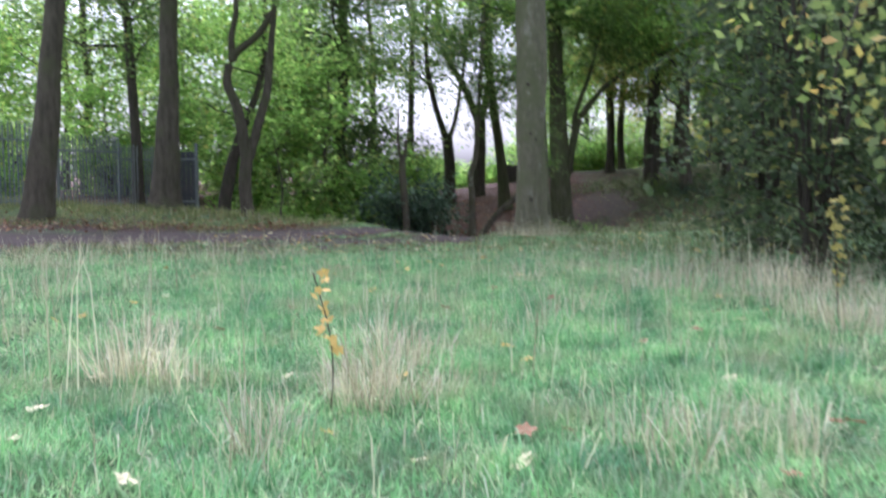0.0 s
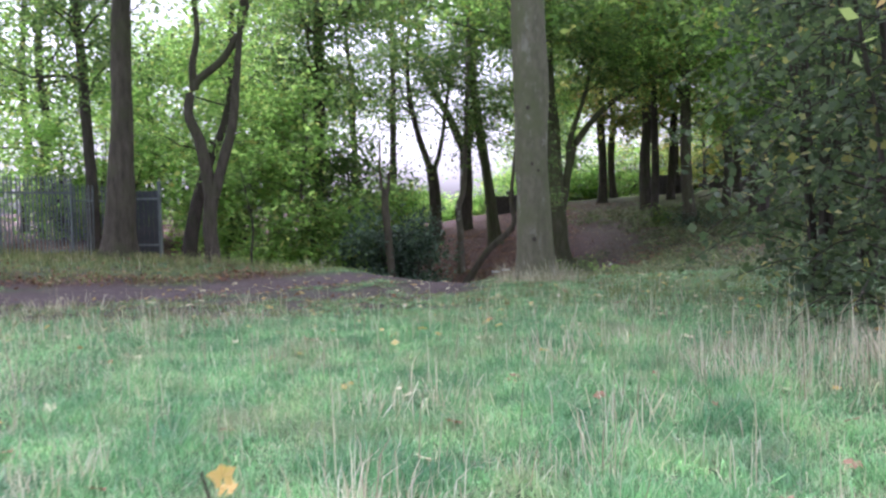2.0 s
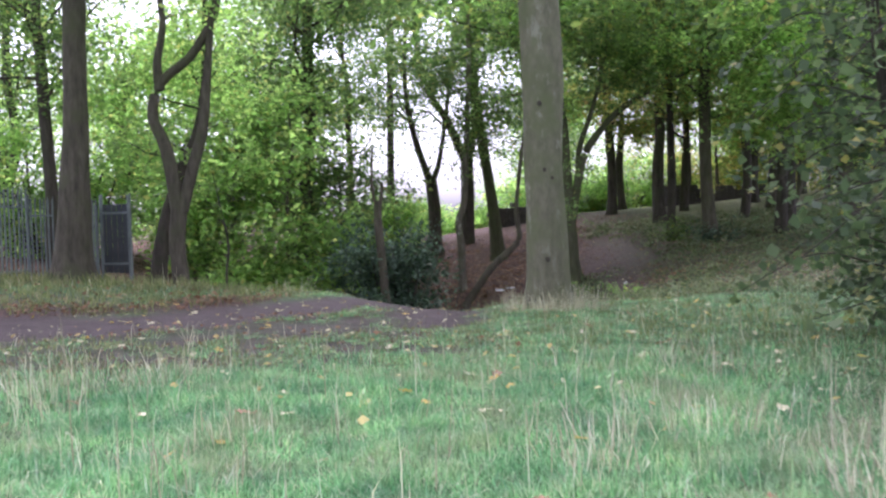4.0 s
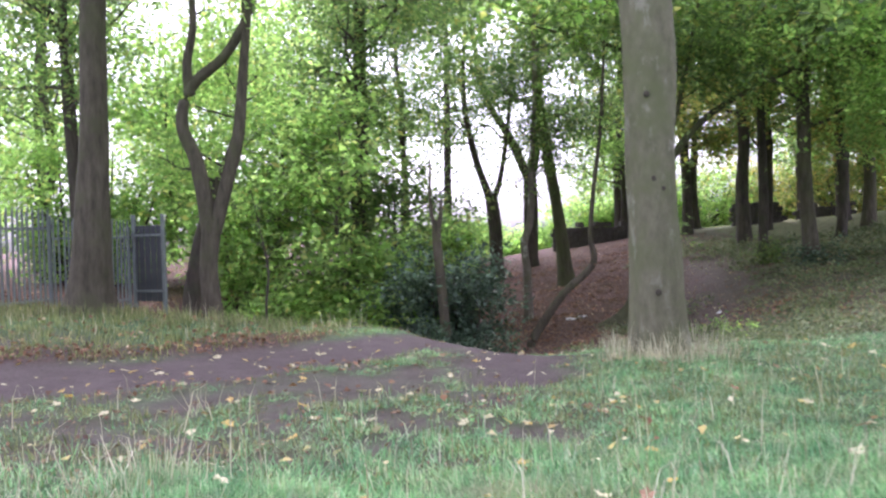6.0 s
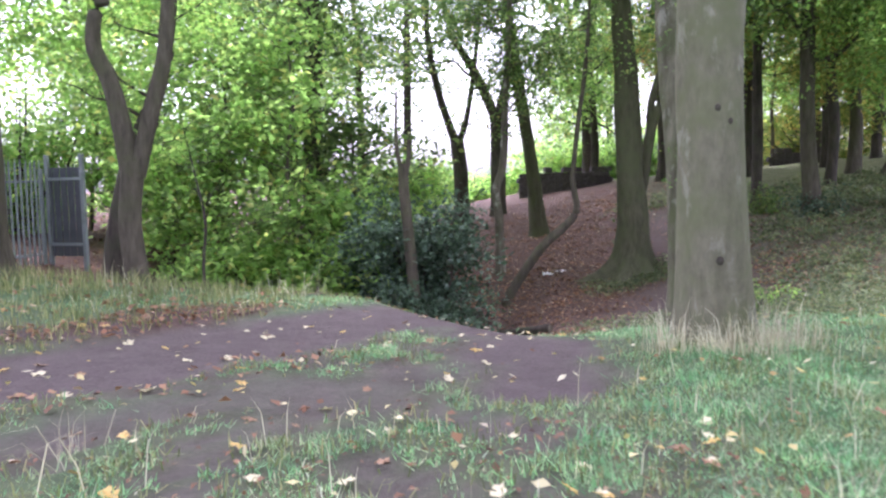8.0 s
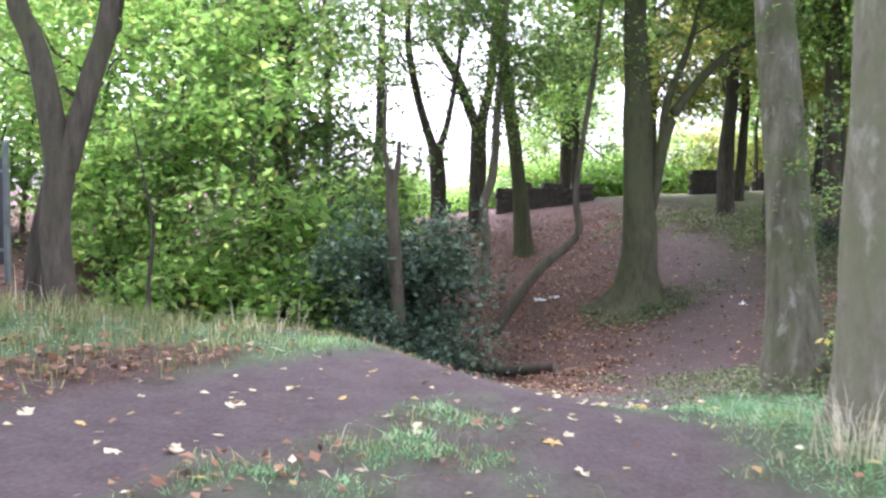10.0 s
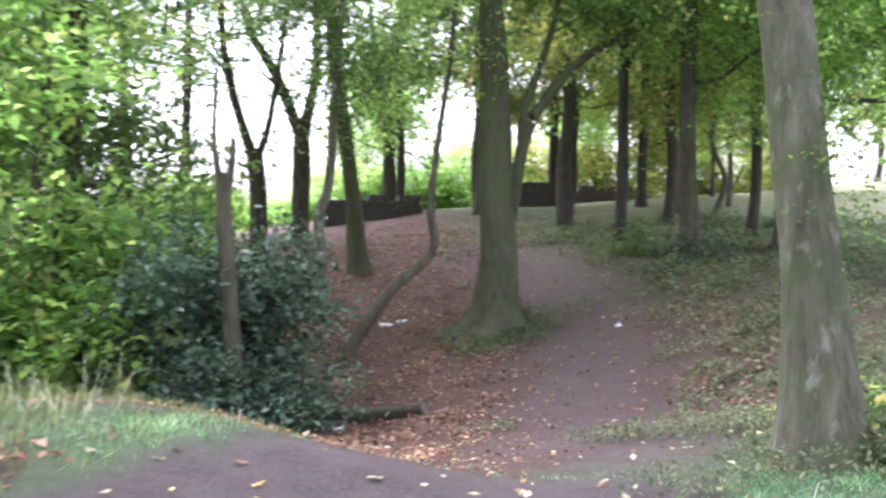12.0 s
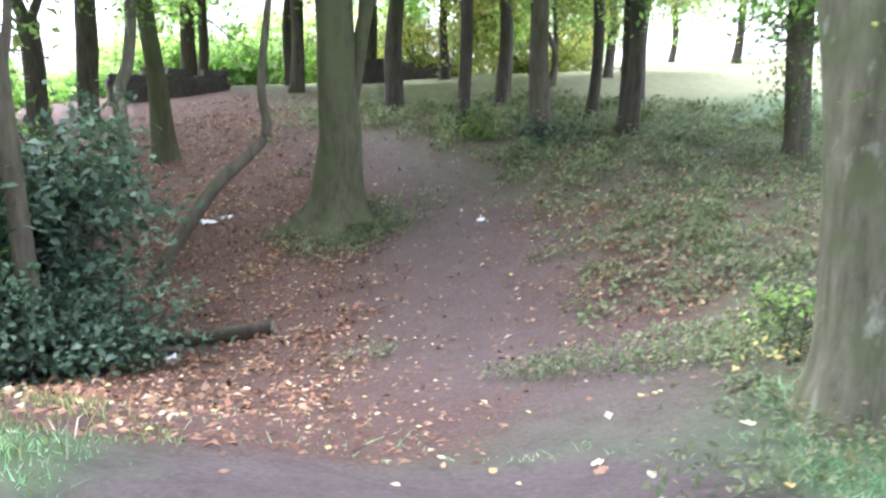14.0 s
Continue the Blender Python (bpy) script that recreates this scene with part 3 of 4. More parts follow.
for k, (x, y, r, top, mat, leaf_mat, count, low, text) in enumerate((
        (9.84, 40.6, 0.27, 12, BARK_DARK, LEAF_GOLD, 5000, 4.2, "dark straight tree at the top of the path"),
        (8.6, 34.7, 0.16, 11, BARK_DARK, LEAF_GOLD, 4500, 4.2, "slim dark tree with ferns at its foot"),
        (9.37, 32.7, 0.23, 12, BARK_BROWN, LEAF_LIGHT, 5000, 3.6, "straight brown tree on the grassy bank"),
        (12.9, 35.3, 0.16, 11, BARK_DARK, LEAF_GOLD, 4500, 3.0, "slim tree before the sunlit meadow"),
        (11.5, 32.3, 0.2, 12, BARK_DARK, LEAF_LIGHT, 4500, 2.7, "dark tree at the meadow's edge"),
        (12.2, 33.2, 0.17, 12, BARK_DARK, LEAF_LIGHT, 4500, 2.7, "dark tree close behind its neighbour"),
        (16.0, 44.0, 0.27, 13, BARK_BROWN, LEAF_GOLD, 5000, 4.0, "brown tree far up the bank"),
        (9.2, 47.0, 0.25, 13, BARK_DARK, LEAF_GOLD, 5000, 3.5, "dark tree behind the mossy beech"),
        (7.2, 52.0, 0.2, 12, BARK_DARK, LEAF_LIGHT, 4500, 3.0, "dark tree near the wall's end"),
        (12.5, 46.0, 0.2, 12, BARK_DARK, LEAF_GOLD, 5000, 3.0, "dark tree deep in the wood"),
        (14.5, 52.0, 0.25, 13, BARK_DARK, LEAF_GOLD, 5000, 2.5, "dark tree deep in the wood"),
        (20.0, 50.0, 0.25, 13, BARK_DARK, LEAF_GOLD, 5000, 2.5, "dark tree deep in the wood"),
        (-1.8, 50.0, 0.24, 13, BARK_DARK, LEAF_GREEN, 2000, 5.8, "dark tree at the back of the hollow"),
        (-4.2, 54.0, 0.24, 13, BARK_DARK, LEAF_GREEN, 3500, 4.5, "dark tree at the back of the hollow"),
        (17.0, 38.0, 0.2, 12, BARK_DARK, LEAF_LIGHT, 4500, 3.2, "dark tree at the meadow's edge"))):
    tree("woodland_tree", x, y, straight(r, top, (0.3 * math.sin(k * 2.3), 0.2), 0.07, k), mat, text, 30 + k, leaf_mat, count, 0.16 if y < 45 else 0.23, 11, low, top, 3.2, 0.5)
for k, (x, y, top, mat) in enumerate(((15.5, 41.0, 8, LEAF_LIGHT), (19.0, 45.0, 9, LEAF_GOLD), (23.0, 52.0, 9, LEAF_LIGHT), (27.0, 50.0, 9, LEAF_GOLD), (17.5, 56.0, 9, LEAF_LIGHT))):
    tree("young_tree", x, y, straight(0.11, top, (0.3, 0.2), 0.1, 60 + k), BARK_BROWN, "young tree with low yellow-green boughs at the meadow's edge", 260 + k, mat, 3800, 0.2, 12, 2.2, top, 2.9, 0.4)
for k, (x, y, top, mat) in enumerate(((-14.5, 35.0, 12, LEAF_LIGHT), (-18.0, 41.0, 13, LEAF_LIGHT), (-8.0, 49.0, 12, LEAF_LIGHT))):
    tree("ash_tree", x, y, straight(0.2, top, (0.4, 0.2), 0.12, 80 + k), BARK_DARK, "leafy tree behind the palisade fence", 280 + k, mat, 2200, 0.26, 12, 3.2, top, 3.4, 0.4, 10, spread_=0.6)
for k, (x, y, r, top, mat, low) in enumerate(((13.2, 40.0, 0.2, 12, LEAF_GOLD, 3.2), (16.5, 47.5, 0.22, 13, LEAF_LIGHT, 2.6), (11.0, 52.5, 0.22, 13, LEAF_LIGHT, 3.0), (18.2, 52.0, 0.22, 13, LEAF_GOLD, 2.4), (23.5, 47.0, 0.2, 12, LEAF_GOLD, 2.8))):
    tree("woodland_tree", x, y, straight(r, top, (0.4 * math.sin(k * 1.9), 0.2), 0.12, 90 + k), BARK_DARK, "dark tree with low yellowing boughs in the wood", 290 + k, mat, 2600, 0.27, 13, low + 0.6, top, 3.4, 0.5)
tree("oak_tree", -4.4, 36.0, straight(0.32, 13, (0.4, 0), 0.12, 40), BARK_DARK, "large dark tree whose leafy boughs reach low over the hollow", 51, LEAF_GREEN, 9000, 0.19, 22, 2.8, 12, 4.6, 0.5, shade_canopy=2.6, shade_leaves=1800)
ivied = tree("forked_tree", 11.6, 28.0, [foot(11.6, 28, [(11.68, 0.9), (11.5, 2.2), (11.36, 4.2)], 0.24, 0.2), foot(11.6, 28, [(11.36, 4.0), (12.5, 5.6), (13.5, 9)], 0.14, 0.05), foot(11.6, 28, [(11.36, 4.0), (11.1, 5.7), (11, 10)], 0.15, 0.05)],
     BARK_BROWN, "forked tree hung with ivy at the meadow's edge", 50, LEAF_LIGHT, 8000, 0.16, 11, 2.0, 9, 2.8, 0.4)
rng = np.random.RandomState(72)
around = np.array([(0.32 * math.cos(a_), 0.32 * math.sin(a_), h) for a_, h in zip(rng.uniform(0, 6.28, 90), rng.uniform(0.5, 3.6, 90))])
v, f = leaf_cloud(around, 700, 0.1, rng, 0.16)
part("ivy", mesh_of("ivy", v, f, LEAF_GREEN), ivied, "thick green ivy climbing the trunk")


# ---- shrubs and understorey ----
def shrub(name, x, y, width, depth, top, leaf_mat, count, leaf, label, seed, stems=9, group="", category="bush", bottom=0.15, bark_mat=None, base=None, stem=0.03):
    """Many thin stems with leaves out to an uneven outline."""
    rng = np.random.RandomState(seed)
    z = float(height(x, y)) if base is None else base
    t = thing(name, (x, y, z), label, category, group)
    tips, pieces = [], []
    for i in range(stems):
        a, q = rng.uniform(0, 6.28), rng.uniform(0.2, 1) ** 0.6
        d = np.array([np.cos(a) * q * width * 0.5, np.sin(a) * q * depth * 0.5, top * rng.uniform(0.75, 1.05) * (1 - 0.35 * q * q)])
        s = np.array([d[0] * 0.25, d[1] * 0.25, -0.1])
        sz = float(height(x + s[0], y + s[1])) - z if base is None else 0
        s[2] += sz
        mid = (s + d) * 0.5 + np.array([d[0], d[1], 0]) * 0.18 + rng.normal(size=3) * 0.1
        ln = spline([(*s, stem * top ** 0.5), (*mid, stem * 0.7 * top ** 0.5), (*d, stem * 0.2)], 6)
        pieces.append(tube(ln, 6, rng, 0.05))
        for j in range(9):
            m_ = ln[rng.randint(int(len(ln) * bottom), len(ln))]
            out = np.array([rng.normal() * width * 0.13, rng.normal() * depth * 0.13, rng.normal() * top * 0.07])
            tw = spline([(*m_[:3], 0.008), (*(m_[:3] + out * 0.6 + np.array([0, 0, 0.05])), 0.006), (*(m_[:3] + out), 0.004)], 3)
            pieces.append(tube(tw, 3, rng, 0))
            tips += [tw[-1, :3], tw[len(tw) // 2, :3]]
    v, f = joined(pieces)
    part("stem", mesh_of("stem", v, f, bark_mat or BARK_DARK, True), t)
    v, f = leaf_cloud(np.array(tips), count, leaf, rng, min(width, top) * 0.06 + 0.05)
    part("foliage", mesh_of("foliage", v, f, leaf_mat), t)
    return t


def layered_shrub(name, x, y, width, top, leaf_mat, boughs, leaf, label, seed, stems=8, lowest=0.08, per=42):
    """Arching stems with near-level boughs, each a loose plate of leaves with gaps between the layers."""
    rng = np.random.RandomState(seed)
    z = float(height(x, y))
    t = thing(name, (x, y, z), label, "shrub")
    lines = []
    for i in range(stems):
        a, q = 6.28 * i / stems + rng.uniform(-0.3, 0.3), rng.uniform(0.25, 0.75)
        e = np.array([math.cos(a), math.sin(a)]) * q * width * 0.4
        h = top * rng.uniform(0.8, 1.05)
        ln = spline([(e[0] * 0.1, e[1] * 0.1, -0.1, 0.035), (e[0] * 0.35, e[1] * 0.35, h * 0.35, 0.028), (e[0] * 0.75, e[1] * 0.75, h * 0.72, 0.018), (e[0] * 1.15, e[1] * 1.15, h, 0.006)], 7)
        v, f = tube(ln, 7, rng, 0.05)
        part("stem", mesh_of("stem", v, f, BARK_DARK, True), t)
        lines.append(ln)
    wood, tips = [], []
    for i in range(boughs):
        ln = lines[rng.randint(stems)]
        q = ln[rng.randint(int(len(ln) * lowest), len(ln))]
        a = math.atan2(q[1], q[0]) + rng.normal() * 0.9
        reach = width * rng.uniform(0.16, 0.46) * (1 - 0.45 * (q[2] / top) ** 2)
        out = np.array([math.cos(a), math.sin(a), 0])
        pts = [(*q[:3], 0.012), (*(q[:3] + out * reach * 0.5 + [0, 0, 0.12 * reach]), 0.008), (*(q[:3] + out * reach - [0, 0, rng.uniform(0.0, 0.3) * reach]), 0.004)]
        bl = spline(pts, 5)
        wood.append(tube(bl, 4, rng, 0))
        k = rng.randint(3, len(bl), per)
        across = np.array([-out[1], out[0], 0])
        tips.append(bl[k, :3] + across * rng.normal(0, 0.16, (per, 1)) * (0.6 + reach) + rng.normal(0, 0.035, (per, 3)))
    v, f = joined(wood)
    tagged(part("bough", mesh_of("bough", v, f, BARK_DARK, True), t), kind="stuff")
    p = np.vstack(tips)
    p = p[p[:, 2] > 0.03]
    v, f = blades(p, leaf * rng.uniform(0.6, 1.25, len(p)), rng, 0.75, 0.2, 0.25)
    part("foliage", mesh_of("foliage", v, f, leaf_mat), t)
    return t


# the shrubs beside the meadow
hazel = layered_shrub("hazel_shrub", 4.7, 10.7, 4.2, 5.6, LEAF_SHRUB, 190, 0.12, "tall loose hazel with drooping layers of leaves at the meadow's edge", 60, 7)
rng = np.random.RandomState(59)
arches = [spline(p, 7) for p in ([(-0.3, -0.6, 3.4, 0.028), (-0.7, -1.9, 3.75, 0.022), (-1.8, -3.3, 3.4, 0.014), (-2.55, -4.0, 2.5, 0.006)], [(0.0, -0.6, 3.3, 0.03), (-0.3, -2.0, 3.6, 0.022), (-1.3, -3.4, 3.2, 0.014), (-2.0, -4.1, 2.4, 0.006)],
                                 [(0.1, -0.5, 3.0, 0.028), (0.1, -2.0, 3.3, 0.02), (-1.0, -3.2, 2.9, 0.013), (-1.6, -3.8, 1.9, 0.006)], [(0.2, -0.5, 3.0, 0.028), (0.5, -2.2, 3.2, 0.02), (-0.8, -3.5, 2.7, 0.013), (-1.3, -4.1, 1.65, 0.006)])]
for k, arch in enumerate(arches):
    v, f = tube(arch, 6, rng, 0)
    part("bough", mesh_of("bough", v, f, BARK_DARK, True), hazel)
    at = arch[rng.randint(9, len(arch), 80 + 30 * k), :3]
    v, f = blades(at + rng.normal(0, 0.17, at.shape) - [0, 0, 0.06], 0.115 * rng.uniform(0.6, 1.2, len(at)), rng, 0.75, 0.2, 0.1)
    part("hanging_spray", mesh_of("hanging_spray", v, f, LEAF_BOUGH), hazel, "pale leaves turning yellow and orange")
layered_shrub("hazel_shrub", 5.4, 14.2, 4.0, 6.2, LEAF_SHRUB, 150, 0.13, "tall loose hazel shading the edge of the wood", 66, 9)
shrub("hazel_shrub", 7.6, 12.6, 3.2, 3.0, 5.4, LEAF_SHRUB, 5000, 0.14, "dense dark shrub behind the meadow's edge", 61, 16)
shrub("hazel_shrub", 7.9, 9.8, 3.4, 3.0, 3.6, LEAF_DARK, 5500, 0.14, "dense dark evergreen shrub behind the meadow's edge", 62, 16)
layered_shrub("hazel_shrub", 8.4, 18.5, 4.4, 6.4, LEAF_SHRUB, 140, 0.15, "tall shrub shading the edge of the wood", 63, 9)
# the evergreen bush round the snag
shrub("evergreen_bush", -1.05, 29.6, 3.4, 2.4, 3.0, LEAF_DARK, 6000, 0.155, "dense dark evergreen bush at the bottom of the hollow", 64, 18, bottom=0.05)
shrub("evergreen_bush", -0.9, 27.9, 2.6, 1.2, 1.15, LEAF_DARK, 2800, 0.12, "low dark evergreen bush round the foot of the snag", 65, 12, bottom=0.05)
# understorey behind the bank
for k, (x, y, w, d, top, mat, count, text) in enumerate((
        (-2.9, 30.2, 3.0, 2.4, 2.0, LEAF_LIGHT, 2200, "low bright green bramble thicket behind the bank"),
        (-5.6, 30.8, 3.6, 2.4, 2.4, LEAF_LIGHT, 2600, "low bright green hazel thicket behind the bank"),
        (-2.6, 36.0, 4.0, 3.0, 2.2, LEAF_LIGHT, 2600, "low green thicket below the dark trees"),
        (-8.4, 38.0, 5.0, 4.0, 5.0, LEAF_LIGHT, 4000, "tall light green thicket by the fence"),
        (-2.0, 47.0, 4.0, 4.0, 2.6, LEAF_LIGHT, 3500, "low green thicket on the far side"),
        (-12.5, 33.0, 5.0, 4.0, 4.6, LEAF_LIGHT, 5000, "leafy bushes behind the fence"),
        (-15.0, 27.0, 5.0, 4.0, 3.6, LEAF_LIGHT, 5000, "leafy bushes behind the fence"),
        (9.0, 60.0, 9.0, 4.0, 2.8, LEAF_LIGHT, 7000, "bright hedge beyond the wall"),
        (1.0, 62.0, 9.0, 4.0, 2.4, LEAF_LIGHT, 7000, "bright hedge beyond the wall"),
        (17.0, 62.0, 10.0, 5.0, 4.5, LEAF_GOLD, 8000, "yellowing thicket closing the wood"),
        (13.0, 60.0, 7.0, 4.0, 3.4, LEAF_LIGHT, 3000, "light green thicket closing the wood"),
        (21.0, 57.0, 8.0, 4.0, 3.4, LEAF_GOLD, 3000, "yellowing thicket closing the wood"),
        (28.0, 58.0, 12.0, 6.0, 5.5, LEAF_GOLD, 8000, "yellowing thicket closing the wood"))):
    shrub("thicket", x, y, w, d, top, mat, count, 0.2 if y < 45 else 0.24, text, 70 + k, 18, "thickets", "thicket")

for k, (x, y, top, reach, count) in enumerate(((-4.0, 31.0, 6.5, 1.9, 1700), (-6.6, 33.0, 7.5, 2.3, 2700), (-2.9, 33.6, 5.0, 1.5, 1300), (-5.2, 38.0, 8.5, 2.6, 2800), (-8.2, 34.0, 8.0, 2.4, 2500), (-11.0, 36.0, 8.0, 2.6, 2500))):
    tree("hazel_sapling", x, y, straight(0.07, top, (0.5 * math.sin(k * 1.7), 0.3), 0.15, 300 + k), BARK_BROWN, "young hazel with bright green leaves down to the ground", 310 + k, LEAF_GREEN if k in (2, 3) else LEAF_LIGHT, count, 0.24, 22, 0.5, top, reach, 0.2, 8, spread_=0.3,
         group="hazel saplings", shade_canopy=0)

tree("hazel_sapling", -4.65, 25.0, [[(0, 0, 0, 0.032), (-0.05, 0, 0.9, 0.028), (0.02, 0, 1.7, 0.024), (-0.12, 0, 2.5, 0.018), (-0.3, 0, 3.4, 0.008)]], BARK_DARK, "thin dark sapling standing behind the bank", 330, LEAF_LIGHT, 160, 0.12, 6, 1.8, 3.4, 0.7, 0.2, 8,
     group="hazel saplings", shade_canopy=0)

# far trees and hedges that close the view
def far_tree(x, y, top, width, leaf_mat, seed, label, count=4500):
    tree("far_tree", x, y, straight(0.3, top, (0.3, 0.2), 0.1, seed), BARK_DARK, label, seed, leaf_mat, count, 0.32, 12, top * 0.08, top, width, 0.3, 8, spread_=0.9, group="far trees", shade_canopy=0)


for k, (x, y, top, w) in enumerate(((-24, 44, 9, 4), (-18, 56, 10, 5), (-32, 52, 10, 5), (-11, 66, 9, 5), (24, 66, 13, 6), (34, 64, 12, 6), (44, 58, 12, 6), (38, 78, 13, 6),
                                    (52, 72, 13, 6), (60, 60, 12, 6), (12, 72, 9, 5), (-36, 40, 12, 6), (-30, 28, 11, 5))):
    far_tree(x, y, top, w, LEAF_LIGHT, 100 + k, "leafy tree in the distance beyond the wood")
# trees that close the place behind the walker
for k, (x, y) in enumerate(((-14, -24), (0, -30), (14, -26), (28, -14), (26, 6), (-26, -12), (-28, 8))):
    far_tree(x, y, 11, 5, LEAF_GREEN, 130 + k, "leafy tree across the meadow", 1500)


# ---- palisade fence on the bank ----
def box(sx, sy, sz, bevel=0.0):
    bm = bmesh.new()
    bmesh.ops.create_cube(bm, size=1)
    bmesh.ops.scale(bm, vec=(sx, sy, sz), verts=bm.verts)
    bmesh.ops.translate(bm, vec=(0, 0, sz / 2), verts=bm.verts)
    if bevel:
        bmesh.ops.bevel(bm, geom=bm.edges, offset=bevel, segments=1, affect="EDGES")
    return bm


def solid(name, bm, mat):
    me = bpy.data.meshes.new(name)
    bm.to_mesh(me)
    bm.free()
    me.materials.append(mat)
    return me


def pale_mesh():
    """A W-section pale with a three-pronged, pointed head."""
    bm = bmesh.new()
    prof = [(-0.035, 0.0), (-0.02, 0.014), (0.0, 0.004), (0.02, 0.014), (0.035, 0.0)]
    tops = [2.24, 2.4, 2.3, 2.4, 2.24]
    rows = [[bm.verts.new((x, y + d, z)) for (x, y), t in zip(prof, tops) for z in (0.05, t)] for d in (0.0, -0.004)]
    for r in rows:
        for i in range(4):
            bm.faces.new((r[2 * i], r[2 * i + 2], r[2 * i + 3], r[2 * i + 1]))
    for i in range(4):
        bm.faces.new((rows[0][2 * i + 1], rows[0][2 * i + 3], rows[1][2 * i + 3], rows[1][2 * i + 1]))
    return solid("pale", bm, STEEL)


PALE = pale_mesh()
POST, RAIL = solid("post", box(0.1, 0.06, 2.4, 0.008), STEEL), solid("rail", box(2.72, 0.05, 0.05, 0.005), STEEL)
end, step_ = Vector((-9.1, 28.7)), Vector((-1.9, -7.7)).normalized() * 2.75
turn = math.degrees(math.atan2(step_.y, step_.x))
for k in range(6):
    a, b_ = end + step_ * k, end + step_ * (k + 1)
    z = -0.22 + 0.22 * k
    f = thing("palisade_fence", (a.x, a.y, z), "weathered grey steel palisade fence panel with pointed pales", "fence", "fence panels")
    f.rotation_euler = (0, 0, radians(turn))
    part("post", POST, f, m=pose(0, 0, -0.2))
    for h in (0.35, 1.9):
        part("rail", RAIL, f, m=pose(1.375, 0.04, h))
    for i in range(18):
        part("pale", PALE, f, m=pose(0.09 + i * 0.152, 0.07, 0, 0, random.uniform(-0.8, 0.8), 0))
gate = thing("sheet_metal_gate", (-8.95, 28.75, 0.02), "blue-grey sheet metal gate leaf between dark posts", "gate")
gate.rotation_euler = (0, 0, radians(-20))
SLAT = solid("slat", box(0.086, 0.02, 1.9, 0.006), PANEL)
for i in range(9):
    part("slat", SLAT, gate, m=pose(0.07 + i * 0.092, 0.01 * (i % 2), 0.07))
for x in (-0.03, 0.9):
    part("post", solid("post", box(0.09, 0.09, 2.75, 0.01), STEEL), gate, m=pose(x, 0, -0.5))
part("rail", solid("rail", box(0.9, 0.04, 0.06), STEEL), gate, m=pose(0.44, -0.03, 0.3))
part("rail", solid("rail", box(0.9, 0.04, 0.06), STEEL), gate, m=pose(0.44, -0.03, 1.7))

# ---- low wall at the top of the slope ----
rng = np.random.RandomState(5)
stones = []
for k in range(5):
    bm = box(1, 1, 1)
    bmesh.ops.subdivide_edges(bm, edges=bm.edges, cuts=1)
    for v in bm.verts:
        v.co += Vector(rng.uniform(-0.07, 0.07, 3))
    stones.append(solid("stone", bm, STONE))


def stone_wall(x, y, long, rows, turned, label):
    """A rubble wall of single stones round a core, broken down towards its ends."""
    low = min(float(height(x - long / 2, y)), float(height(x + long / 2, y)))
    wall = thing("stone_wall", (x, y, low), label, "wall", "rubble walls")
    wall.rotation_euler = (0, 0, radians(turned))
    part("core", solid("core", box(long - 0.5, 0.36, rows * 0.235 - 0.05), STONE), wall, m=pose(0, 0, -0.2))
    for row in range(rows + 1):
        ragged = rng.uniform(0.0, 0.5) * (1 if row >= rows - 1 else 0.4)
        px = -long / 2 + (0.15 if row % 2 else 0) + ragged
        while px < long / 2 - ragged:
            w = rng.uniform(0.28, 0.52)
            if row < rows or rng.uniform() < 0.45:
                part("stone", stones[rng.randint(5)], wall, m=pose(px + w / 2, rng.uniform(-0.04, 0.04), -0.2 + row * 0.235, rng.uniform(-3, 3), rng.uniform(-3, 3), rng.uniform(-5, 5)) @ Matrix.Diagonal((w - 0.02, 0.46, 0.225 * rng.uniform(0.9, 1.02), 1)))
            px += w


stone_wall(5.4, 50.0, 4.6, 6, 3, "low dark rubble stone wall at the top of the slope")
stone_wall(13.8, 52.0, 2.6, 6, -6, "short piece of dark rubble wall between the trees")
stone_wall(18.5, 55.0, 3.2, 4, -8, "low broken piece of dark rubble wall deep in the wood")

# ---- fallen log and dead branches in the hollow ----
def deadwood(name, pts, r, mat, label, seed, twigs=2):
    rng = np.random.RandomState(seed)
    x, y = pts[0][:2]
    t = thing(name, (x, y, float(height(x, y))), label, "log" if r > 0.06 else "branch")
    z0 = float(height(x, y))
    line = spline([(a - x, b_ - y, float(height(a, b_)) - z0 + c_, r * (1 - 0.5 * i / len(pts))) for i, (a, b_, c_) in enumerate(pts)], 8)
    v, f = tube(line, 12, rng, 0.1)
    part("trunk", mesh_of("trunk", v, f, mat, True), t)
    bm = bmesh.new()
    bmesh.ops.create_cone(bm, cap_ends=True, segments=12, radius1=r * 1.02, radius2=r * 0.98, depth=0.03)
    d = Vector(line[0, :3] - line[1, :3])
    part("cut_end", solid("cut_end", bm, BARK_PALE), t, m=Matrix.Translation(line[0, :3]) @ d.to_track_quat("Z", "Y").to_matrix().to_4x4())
    for i in range(twigs):
        q = line[rng.randint(3, len(line) - 2)]
        tw = spline(limb(q[:3], rng.normal(size=3) + np.array([0, 0, 0.8]), rng.uniform(0.4, 0.8), r * 0.25, rng, 0.1, 3, 0.3), 4)
        v, f = tube(tw, 6, rng, 0.05)
        part("twig", mesh_of("twig", v, f, BARK_PALE, True), t)
    return t


